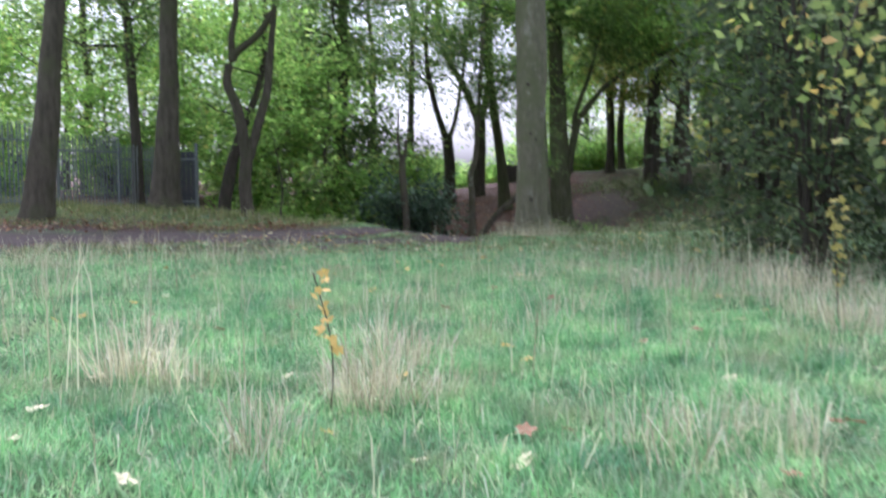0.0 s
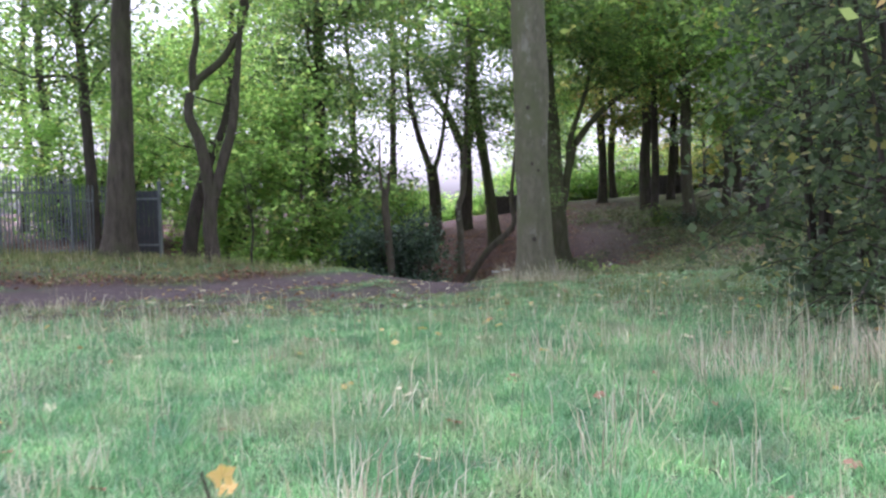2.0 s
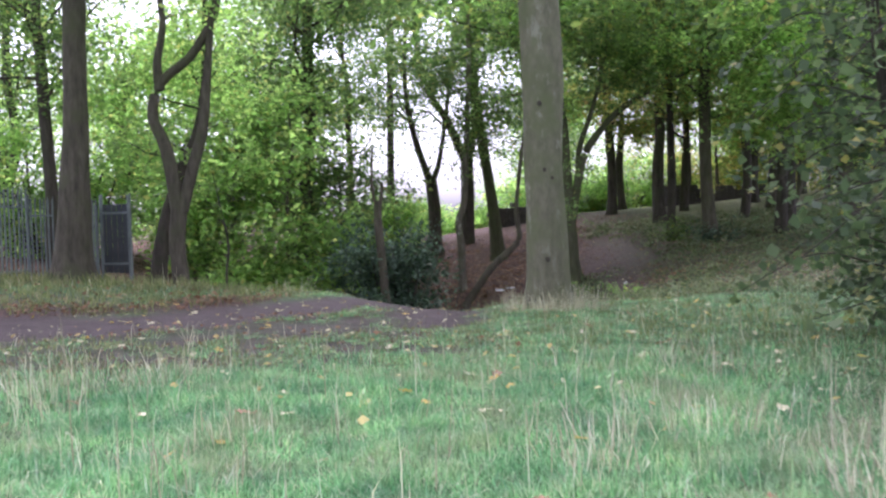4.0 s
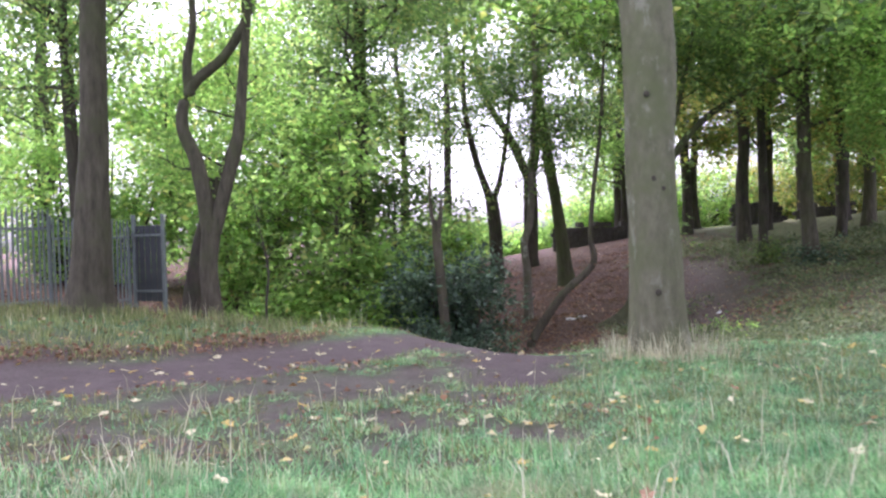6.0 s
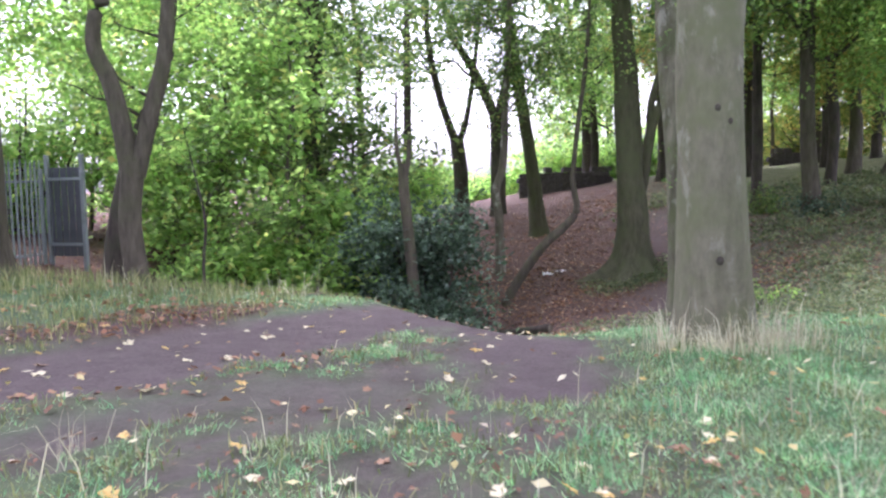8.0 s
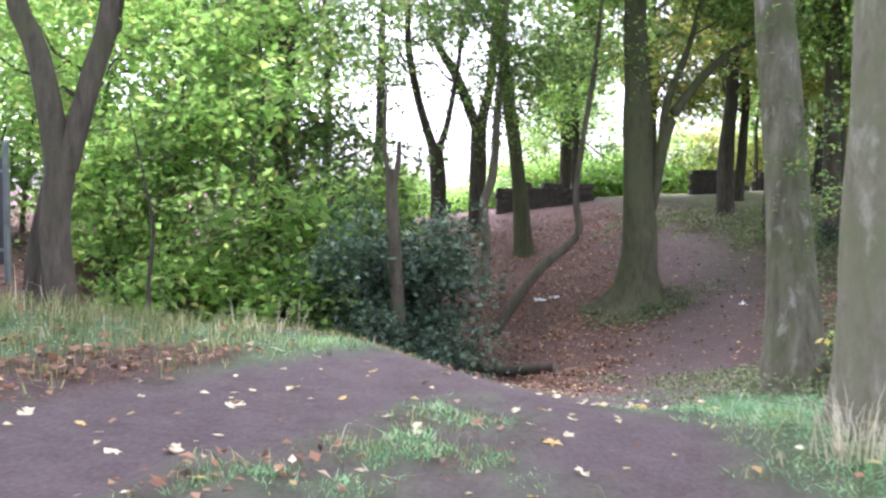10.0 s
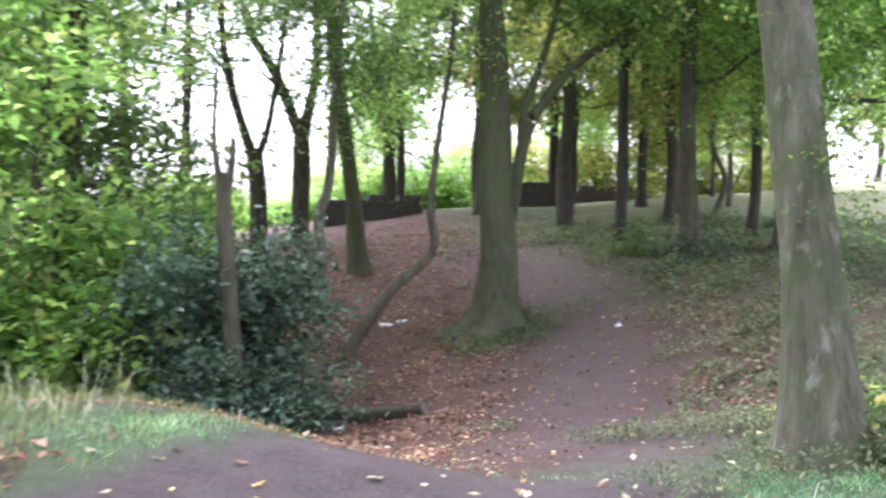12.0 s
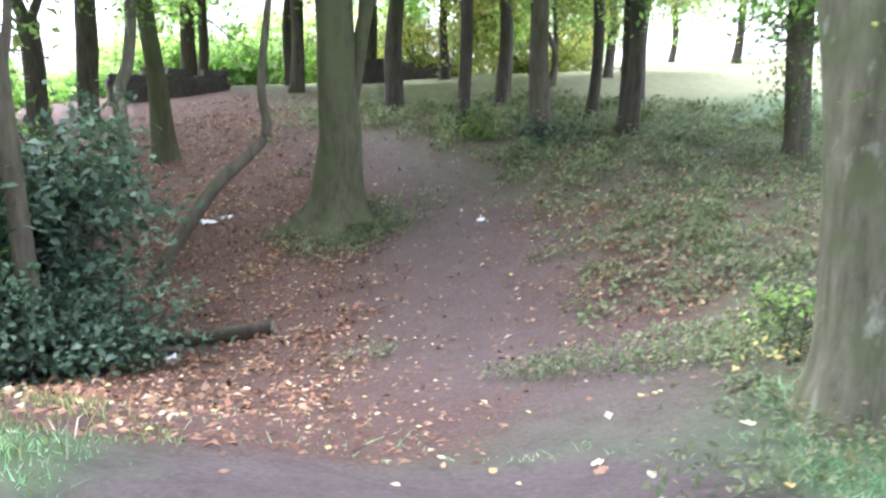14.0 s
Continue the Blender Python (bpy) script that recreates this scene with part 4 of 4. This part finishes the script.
deadwood("fallen_log", [(1.75, 28.15, 0.08), (1.25, 28.45, 0.1), (0.75, 28.7, 0.09), (0.3, 28.95, 0.08)], 0.11, BARK_DARK, "short dark mossy log lying in dead leaves", 200, 1)
deadwood("dead_branch", [(0.55, 28.35, 0.06), (0.1, 28.4, 0.09), (-0.35, 28.5, 0.1), (-0.8, 28.7, 0.12), (-1.1, 28.9, 0.2)], 0.06, BARK_BROWN, "crooked dead branch propped beside the log", 201, 3)
deadwood("dead_branch", [(0.1, 27.7, 0.05), (-0.3, 28.0, 0.09), (-0.8, 28.3, 0.16), (-1.1, 28.5, 0.4)], 0.045, BARK_BROWN, "bare dead branch in the leaf litter", 202, 2)


# ---- ground cover ----
def rise(x, y):
    return height(x, y) - 0.05 * dirt(x, y)


def strewn(count, x0, x1, y0, y1, rng, keep):
    x, y = rng.uniform(x0, x1, count), rng.uniform(y0, y1, count)
    ok = rng.uniform(0, 1, count) < keep(x, y)
    x, y = x[ok], y[ok]
    return x, y


def stalks(x, y, tall, wide, rng, lean=0.35):
    """Blades of one triangle, bent from their feet."""
    k = len(x)
    z = rise(x, y) - 0.01
    a, q = rng.uniform(0, 6.28, k), rng.uniform(0, 6.28, k)
    tall, wide = np.broadcast_to(tall, k), np.broadcast_to(wide, k)
    off = tall * np.abs(rng.normal(0, lean, k))
    base = np.stack([x, y, z], 1)
    side = np.stack([np.cos(a), np.sin(a), 0 * a], 1) * wide[:, None] * 0.5
    tip = base + np.stack([np.cos(q) * off, np.sin(q) * off, tall], 1)
    v = np.stack([base - side, base + side, tip], 1).reshape(-1, 3)
    return v, np.arange(3 * k).reshape(-1, 3)


def turf_share(x, y):
    thin = (0.45 - 0.3 * smooth(2.0, 2.8, x)) * smooth(1.0, 1.8, x) * smooth(18.8, 20.0, y) + 0.72 * smooth(-1, -2.5, x) * smooth(17.5, 19, y)
    return np.clip((1 - 1.15 * dirt(x, y) - 0.85 * litter(x, y) - worn(x, y) - thin) * (1 - 0.5 * smooth(11, 14, y)), 0.0, 1) * np.where(y > 22.5, 0.6, 1)


def bent_stalks(x, y, tall, wide, rng, lean=0.45, outward=None):
    """Thin stalks of three triangles that arch over towards their tips."""
    k = len(x)
    z = rise(x, y) - 0.01
    a, q = rng.uniform(0, 6.28, k), rng.uniform(0, 6.28, k) if outward is None else outward + rng.normal(0, 0.7, k)
    off = tall * np.abs(rng.normal(0, lean, k))
    way = np.stack([np.cos(q), np.sin(q), 0 * q], 1)
    base = np.stack([x, y, z], 1)
    side = np.stack([np.cos(a), np.sin(a), 0 * a], 1) * np.broadcast_to(wide, k)[:, None] * 0.5
    mid = base + way * (off * 0.3)[:, None] + np.stack([0 * q, 0 * q, tall * 0.62], 1)
    tip = base + way * off[:, None] + np.stack([0 * q, 0 * q, tall * np.clip(1 - 0.35 * off / tall, 0.5, 1)], 1)
    v = np.stack([base - side, base + side, mid - side * 0.7, mid + side * 0.7, tip], 1).reshape(-1, 3)
    i = np.arange(k)[:, None] * 5
    return v, np.concatenate([i + [[0, 1, 3]], i + [[0, 3, 2]], i + [[2, 3, 4]]], 0)


rng = np.random.RandomState(9)
pieces = []
for count, x0, x1, y0, y1, w in ((330000, -2.6, 2.6, 2.2, 21.5, 0.010), (170000, -5.5, 5.5, 3.5, 22, 0.012), (150000, -12, 9, 6, 25, 0.012), (60000, 3, 16, 20, 42, 0.02)):
    x, y = strewn(count, x0, x1, y0, y1, rng, turf_share)
    clump = 0.5 + 0.5 * waves(x, y, 0.9, 31)
    tall = (0.035 + 0.13 * clump ** 2.5) * rng.uniform(0.4, 1.6, len(x)) * np.where(y > 13.5, 0.6, 1.0)
    pieces.append(stalks(x, y, tall, w * rng.uniform(0.7, 1.5, len(x)), rng, 1.05))
v, f = joined(pieces)
tagged(new("meadow_grass", mesh_of("meadow_grass", v, f, GRASS)), "short green meadow grass, patchy and uneven", "grass", kind="stuff")

# dry tussocks and single tall stems
pieces = []
tufts = [(-1.84, 5.0, 0.32, 500), (-0.44, 4.5, 0.34, 620), (-0.3, 5.6, 0.36, 420), (-0.77, 3.7, 0.22, 200), (3.09, 6.6, 0.5, 500), (-2.1, 6.6, 0.35, 260), (1.0, 3.7, 0.25, 260), (0.65, 6.6, 0.3, 120), (1.5, 4.0, 0.3, 240),
         (-5.3, 11.1, 0.6, 300), (-5.2, 14.2, 0.7, 240), (2.6, 10.0, 0.7, 500), (3.4, 8.6, 0.6, 520), (4.2, 8.2, 0.6, 420), (-2.6, 12.4, 0.6, 380), (-0.4, 8.2, 0.4, 160), (1.55, 17.4, 0.3, 380), (2.35, 17.5, 0.35, 420), (1.9, 17.2, 0.3, 200),
         (0.9, 9.5, 0.4, 160), (1.6, 7.6, 0.4, 200), (-1.2, 9.8, 0.5, 150), (-3.6, 8.6, 0.6, 240), (2.2, 12.5, 0.7, 260), (-4.6, 22.2, 0.9, 90), (-2.8, 21.6, 0.6, 70), (-2.71, 14.8, 0.15, 60), (2.5, 8.2, 0.5, 280)]
for x, y, r, count in tufts:
    for _ in range(3):
        cx, cy, share = x + rng.normal(0, r * 0.6), y + rng.normal(0, r * 0.6), int(count * rng.uniform(0.08, 0.28))
        ox, oy = rng.normal(0, r * 0.33, share), rng.normal(0, r * 0.33, share)
        pieces.append(bent_stalks(cx + ox, cy + oy, rng.uniform(0.1, 0.48, share) * rng.uniform(0.6, 1.2), rng.uniform(0.005, 0.01, share), rng, 0.8, np.arctan2(oy, ox)))
x, y = strewn(12000, -11, 6, 3, 21, rng, lambda x, y: turf_share(x, y) * np.clip(0.3 + 1.3 * waves(x, y, 0.9, 37), 0, 1))
pieces.append(bent_stalks(x, y, rng.uniform(0.08, 0.26, len(x)), 0.007, rng, 0.7))
x, y = strewn(9000, -12, -1.2, 18.5, 24, rng, lambda x, y: turf_share(x, y) * np.clip(0.4 + 1.2 * waves(x, y, 0.9, 35), 0, 1))
pieces.append(bent_stalks(x, y, rng.uniform(0.08, 0.3, len(x)), 0.011, rng, 0.6))
# flattened thatch in pale patches
x, y = strewn(52000, -6, 6, 2.4, 13, rng, lambda x, y: np.clip(2.2 * waves(x, y, 0.8, 38) + 1.2 * waves(x, y, 0.3, 39) - 0.25, 0, 1))
pieces.append(bent_stalks(x, y, rng.uniform(0.03, 0.075, len(x)), 0.009, rng, 2.2))
v, f = joined(pieces)
tagged(new("dry_grass_tussocks", mesh_of("dry_grass_tussocks", v, f, STRAW)), "bleached dry grass tussocks standing in the meadow", "dry grass", kind="stuff")
coarse_x, coarse_y = strewn(26000, -6, 6, 2.5, 14, rng, lambda x, y: turf_share(x, y) * np.clip(0.5 + 0.9 * waves(x, y, 0.7, 33), 0, 1))
v, f = bent_stalks(coarse_x, coarse_y, rng.uniform(0.08, 0.22, len(coarse_x)), rng.uniform(0.006, 0.012, len(coarse_x)), rng, 0.8)
tagged(new("coarse_meadow_grass", mesh_of("coarse_meadow_grass", v, f, GRASS)), "coarse green grass tufts standing above the turf", "grass", kind="stuff")
stem_x, stem_y = strewn(3600, -7, 6, 3, 17, rng, lambda x, y: turf_share(x, y) * np.clip(0.35 + 1.1 * waves(x, y, 1.0, 34), 0, 1))
v, f = bent_stalks(stem_x, stem_y, rng.uniform(0.16, 0.42, len(stem_x)), 0.009, rng, 0.4)
tagged(new("dry_grass_stalks", mesh_of("dry_grass_stalks", v, f, STRAW)), "loose dry grass stalks among the green", "dry grass", kind="stuff")
x, y = strewn(260, -7, 5, 4, 17, rng, turf_share)
x, y = np.append(x, [-2.2, -2.14, -2.05, -2.0, -1.62] + list(rng.normal(3.0, 0.55, 110))), np.append(y, [4.7, 4.75, 4.7, 4.9, 4.3] + list(rng.normal(8.6, 0.5, 110)))
tall = np.where(np.abs(x + 2.1) < 0.11, 1.0, rng.uniform(0.35, 0.75, len(x)))
tall_v, tall_f = bent_stalks(x, y, tall, 0.009, rng, 0.2)
tagged(new("dry_grass_stems", mesh_of("dry_grass_stems", tall_v, tall_f, STRAW)), "single tall dry seed stems above the grass", "dry grass", kind="stuff")

worn_x, worn_y = strewn(60000, -7, 6, 11.0, 18.6, rng, lambda x, y: np.clip(0.75 - dirt(x, y) - 0.6 * worn(x, y), 0, 1) * smooth(11, 13, y) * np.clip(0.5 + 1.2 * waves(x, y, 0.8, 46), 0.05, 1))
olive = bent_stalks(worn_x, worn_y, rng.uniform(0.03, 0.13, len(worn_x)), rng.uniform(0.006, 0.012, len(worn_x)), rng, 0.9)
x, y = strewn(42000, -12, -1.0, 17.6, 24.5, rng, lambda x, y: np.clip(1 - 1.3 * dirt(x, y) - 0.5 * litter(x, y), 0, 1) * np.clip(0.5 + 1.1 * waves(x, y, 0.7, 36), 0.1, 1))
v, f = bent_stalks(x, y, rng.uniform(0.06, 0.24, len(x)) * (0.7 + 0.6 * smooth(20, 22, y)) * (0.35 + 0.65 * smooth(-1.6, -4.0, x)), rng.uniform(0.008, 0.014, len(x)), rng, 0.6)
v, f = joined([olive, (v, f)])
tagged(new("bank_grass", mesh_of("bank_grass", v, f, BANK)), "rough olive grass on the bank and beside the path", "grass", kind="stuff")

# dead leaves on the floor of the wood
x, y = strewn(72000, -13, 11, 12, 47, rng, lambda x, y: litter(x, y) * np.clip(1 - 1.15 * dirt(x, y), 0.08, 1) * np.clip(1.6 - (y - 18) / 30, 0.35, 1))
p = np.stack([x, y, rise(x, y) + 0.012], 1)
v, f = blades(p, rng.uniform(0.035, 0.08, len(p)) * np.where(y > 25, 1.5, 1.0), rng, 0.6, 0.25, 0.75)
tagged(new("leaf_litter", mesh_of("leaf_litter", v, f, LITTER)), "red-brown dead leaves covering the floor of the wood", "dead leaves", kind="stuff")
# drifts of russet leaves along the bank
x, y = strewn(11000, -12, -1.5, 15.5, 21.8, rng, lambda x, y: np.maximum(0.45 * litter(x, y), 0.3 * smooth(16.8, 17.8, y) * np.clip(0.2 + 1.5 * waves(x, y, 0.8, 93), 0, 1)) * (1 - dirt(x, y)))
p = np.stack([x, y, rise(x, y) + rng.uniform(0.01, 0.08, len(x))], 1)
first = blades(p, rng.uniform(0.06, 0.12, len(p)), rng, 0.7, 0.3, 0.6)
x, y = strewn(26000, -1.5, 7, 23.5, 44, rng, lambda x, y: litter(x, y) * np.clip(1 - 1.4 * dirt(x, y), 0, 1) * np.clip(0.3 + 1.5 * waves(x, y, 1.3, 91) + 0.8 * waves(x, y, 0.4, 92), 0, 1))
p = np.stack([x, y, rise(x, y) + rng.uniform(0.01, 0.06, len(x))], 1)
v, f = joined([first, blades(p, rng.uniform(0.05, 0.11, len(p)), rng, 0.7, 0.3, 0.55)])
tagged(new("russet_leaf_drift", mesh_of("russet_leaf_drift", v, f, RUSSET)), "drifts of russet leaves along the bank and in the hollow", "dead leaves", kind="stuff")
# paler leaves fallen lately
x, y = strewn(1200, -10, 10, 13.0, 36, rng, lambda x, y: 0.25 + 0.75 * np.maximum(dirt(x, y), litter(x, y)))
p = np.stack([x, y, rise(x, y) + 0.03], 1)
first = blades(p, rng.uniform(0.04, 0.085, len(p)), rng, 0.75, 0.2, 0.85)
x, y = strewn(420, -6, 5, 8.5, 17.5, rng, lambda x, y: smooth(8.5, 12.5, y) * np.clip(0.5 + 1.2 * waves(x, y, 1.6, 47), 0.1, 1))
p = np.stack([x, y, rise(x, y) + 0.07], 1)
v, f = joined([first, blades(p, rng.uniform(0.05, 0.1, len(p)), rng, 0.8, 0.25, 0.6)])
tagged(new("fallen_leaf_scatter", mesh_of("fallen_leaf_scatter", v, f, FALLEN)), "pale yellow leaves scattered over path and grass", "fallen leaves", kind="stuff")


def lobed_leaf(seed, mat):
    """A curled five-lobed leaf with a stalk."""
    rng = np.random.RandomState(seed)
    bm = bmesh.new()
    mid = bm.verts.new((0, 0, 0.006))
    ring = []
    for i in range(15):
        a = math.pi * (-0.42 + 1.84 * i / 14)
        r = (0.055 if i % 3 == 1 else 0.041) * rng.uniform(0.85, 1.15)
        ring.append(bm.verts.new((r * math.cos(a), r * math.sin(a), 0.012 * rng.uniform(-0.3, 1.4))))
    for a, b_ in zip(ring, ring[1:]):
        bm.faces.new((mid, a, b_))
    s = [bm.verts.new(c) for c in ((0.002, -0.02, 0.004), (-0.002, -0.02, 0.004), (0.004, -0.075, 0.012))]
    bm.faces.new(s)
    return solid("fallen_leaf", bm, mat)


LEAF_MESHES = [lobed_leaf(k, FALLEN if k % 3 else LEAF_YELLOW) for k in range(6)]
RUST = [lobed_leaf(10 + k, LITTER) for k in range(2)]
spots = [(0.04, 7.4), (-0.57, 9.45), (-0.32, 8.37), (-0.7, 8.45), (-1.92, 15.65), (-1.46, 15.9), (-3.27, 18.23), (-0.25, 15.04), (1.43, 3.36), (2.77, 7.19), (-0.1, 3.6), (0.35, 3.55), (0.4, 4.0)]
x, y = strewn(380, -5, 4.5, 3.2, 21, rng, lambda x, y: np.where(y > 10.5, 0.85, 0.4))
spots += list(zip(x.tolist(), y.tolist()))
spots += [(-0.7 + random.gauss(0, 0.5), 18.3 + random.gauss(0, 0.35)) for _ in range(10)]
for k, (x, y) in enumerate(spots):
    me = LEAF_MESHES[k % 6] if k % 4 else RUST[k % 2]
    ob = new("fallen_leaf", me)
    ob.matrix_basis = pose(x, y, float(rise(x, y)) + (0.05 if turf_share(x, y) > 0.4 else 0.012), random.uniform(-25, 25), random.uniform(-25, 25), random.uniform(0, 360)) @ Matrix.Scale(random.uniform(0.65, 1.2), 4)
    tagged(ob, "curled russet leaf fallen on the ground" if me in RUST else "curled pale yellow leaf fallen on the ground", "leaf", "fallen leaves")

# herbs on the bank and round the tree feet
clump_x, clump_y = strewn(2600, 3.2, 17, 20.5, 42, rng, lambda x, y: np.clip(smooth(0.5, 0.1, dirt(x, y)) * smooth(3.2, 4.8, x - 0.12 * (y - 24) + 0.9 * waves(x, y, 1.5, 41)) * (0.55 + 0.9 * waves(x, y, 1.6, 42)), 0, 1))
pieces = []
for cx, cy in zip(clump_x, clump_y):
    r, k = rng.uniform(0.2, 0.55), rng.randint(18, 46)
    a, q = rng.uniform(0, 6.28, k), rng.uniform(0, 1, k) ** 0.5
    px, py = cx + np.cos(a) * q * r, cy + np.sin(a) * q * r
    p = np.stack([px, py, rise(px, py) + rng.uniform(0.1, 0.42) * (1 - q * q) * rng.uniform(0.4, 1, k) + 0.03], 1)
    pieces.append(blades(p, rng.uniform(0.05, 0.09) * rng.uniform(0.7, 1.5, k) * (1 + 0.4 * (cy > 30)), rng, 0.6, 0.2, 0.45))
low_x, low_y = strewn(420, 1.6, 7.5, 19.6, 26, rng, lambda x, y: np.clip(smooth(0.5, 0.15, dirt(x, y)) * (0.45 + 1.4 * waves(x, y, 0.9, 44)), 0, 1))
for cx, cy in zip(low_x, low_y):
    r, k = rng.uniform(0.15, 0.35), rng.randint(30, 70)
    a, q = rng.uniform(0, 6.28, k), rng.uniform(0, 1, k) ** 0.5
    px, py = cx + np.cos(a) * q * r, cy + np.sin(a) * q * r
    p = np.stack([px, py, rise(px, py) + rng.uniform(0.05, 0.2) * (1 - q * q) * rng.uniform(0.3, 1, k) + 0.02], 1)
    pieces.append(blades(p, rng.uniform(0.04, 0.07) * rng.uniform(0.7, 1.4, k), rng, 0.6, 0.2, 0.45))
v1 = joined(pieces)
x, y = strewn(16000, 0.8, 4.6, 19.2, 23.5, rng, lambda x, y: np.clip(bell(y + 1.15 * (x - 2.4), 23.1, 0.75) * smooth(1.7, 2.3, x) + 0.5 * bell(y, 20.0, 0.5) * smooth(0.7, 1.2, x), 0, 1))
p = np.stack([x, y, rise(x, y) + rng.uniform(0.02, 0.2, len(x))], 1)
v2 = blades(p, rng.uniform(0.03, 0.075, len(p)), rng, 0.5, 0.2, 0.3)
x, y = strewn(9000, 3.0, 6.2, 30.3, 33, rng, lambda x, y: 0.8 * bell(np.hypot(x - 4.4, y - 31.6), 0, 1.0))
p = np.stack([x, y, rise(x, y) + rng.uniform(0.02, 0.15, len(x))], 1)
v3 = blades(p, rng.uniform(0.05, 0.11, len(p)), rng, 0.6, 0.2, 0.4)
v, f = joined([v1, v2, v3])
tagged(new("ground_herbs", mesh_of("ground_herbs", v, f, HERB)), "low grey-green weeds and bramble covering the bank", "weeds", kind="stuff")
for k, (x, y, w, top, mat, text) in enumerate(((2.75, 19.8, 0.5, 0.28, LEAF_GREEN, "green sprouting weed at the tree's foot"), (2.8, 19.75, 0.5, 0.3, LEAF_YELLOW, "yellow leaves sprouting at the tree's foot"), (3.3, 21.4, 0.5, 0.5, LEAF_YELLOW, "weed with a few yellow leaves beside the path"), (8.65, 34.4, 1.0, 0.8, LEAF_GREEN, "green fern clump at a tree's foot"), (9.5, 32.4, 1.2, 0.6, LEAF_DARK, "dark fern clump at a tree's foot"),
                                              (3.9, 21.9, 0.9, 0.4, LEAF_LIGHT, "leafy weed clump beside the path"), (4.0, 9.0, 1.0, 0.8, LEAF_SHRUB, "leafy bramble at the shrub's foot"))):
    shrub("weed_clump", x, y, w, w, top, mat, 14 if mat == LEAF_YELLOW else 420 if y > 30 else 220, 0.11 if y > 30 else 0.075, text, 220 + k, 8, "weed clumps", "weeds", bark_mat=BARK_MOSS, stem=0.006)
# leafy seedlings standing in the meadow
def seedling(name, x, y, spine, first, count, meshes, label, size):
    """A thin stem with single leaves from the height first upwards."""
    t = thing(name, (x, y, float(rise(x, y))), label, "seedling")
    line = spline(spine, 6)
    v, f = tube(line, 6, rng, 0)
    part("stem", mesh_of("stem", v, f, BARK_BROWN, True), t)
    up = [q for q in line if q[2] > first]
    for k in range(count):
        q = up[k % len(up)]
        part("leaf", meshes[k % len(meshes)], t, m=pose(q[0] + random.uniform(-0.06, 0.06), q[1] + random.uniform(-0.06, 0.03), q[2] + random.uniform(-0.03, 0.03), random.uniform(20, 80), random.uniform(-30, 30),
                                                         random.uniform(-60, 60)) @ Matrix.Scale(random.uniform(0.7, 1.1) * size, 4))


GREEN_LEAVES = [lobed_leaf(20 + k, LEAF_BOUGH) for k in range(2)]
seedling("maple_seedling", -0.62, 4.45, [(0.02, 0, -0.02, 0.006), (0.04, 0, 0.2, 0.005), (0.02, 0, 0.45, 0.004), (-0.06, 0, 0.75, 0.003)], 0.36, 16, LEAF_MESHES[0:4:3], "spindly seedling with yellow autumn leaves in the grass", 0.62)
seedling("elder_seedling", 3.3, 7.0, [(0, 0, -0.02, 0.008), (-0.03, 0, 0.4, 0.006), (-0.06, 0, 0.8, 0.005), (-0.02, 0, 1.0, 0.003)], 0.3, 22, GREEN_LEAVES, "slender seedling with pale green leaves at the meadow's edge", 0.8)
ob = new("fallen_leaf", RUST[0])
ob.matrix_basis = pose(1.97, 4.03, float(rise(1.97, 4.03)) + 0.07, 12, -8, 200) @ Matrix.Scale(1.7, 4)
tagged(ob, "large curled pinkish-brown leaf lying on the grass", "leaf", "fallen leaves")

# litter
for k, (x, y, w) in enumerate(((2.5, 34.0, 0.22), (2.85, 34.05, 0.2), (5.75, 29.4, 0.09), (3.9, 32.0, 0.16), (0.4, 28.1, 0.1))):
    r_ = np.random.RandomState(300 + k)
    q = 5
    u = np.linspace(-0.5, 0.5, q)
    U, V = np.meshgrid(u, u)
    vv = np.stack([U * w * 1.4, V * w, 0.05 + 0.05 * r_.normal(size=U.shape) * (0.4 + U ** 2)], -1).reshape(-1, 3)
    c_ = (np.arange(q - 1)[:, None] * q + np.arange(q - 1)[None]).ravel()
    me = mesh_of("paper_scrap", vv, np.stack([c_, c_ + 1, c_ + q + 1, c_ + q], 1), PAPER)
    ob = new("paper_scrap", me)
    ob.modifiers.new("thickness", "SOLIDIFY").thickness = 0.003
    ob.matrix_basis = pose(x, y, float(rise(x, y)) - 0.01, 0, 0, k * 47)
    tagged(ob, "crumpled white paper scrap lying on the earth", "litter", "paper litter")
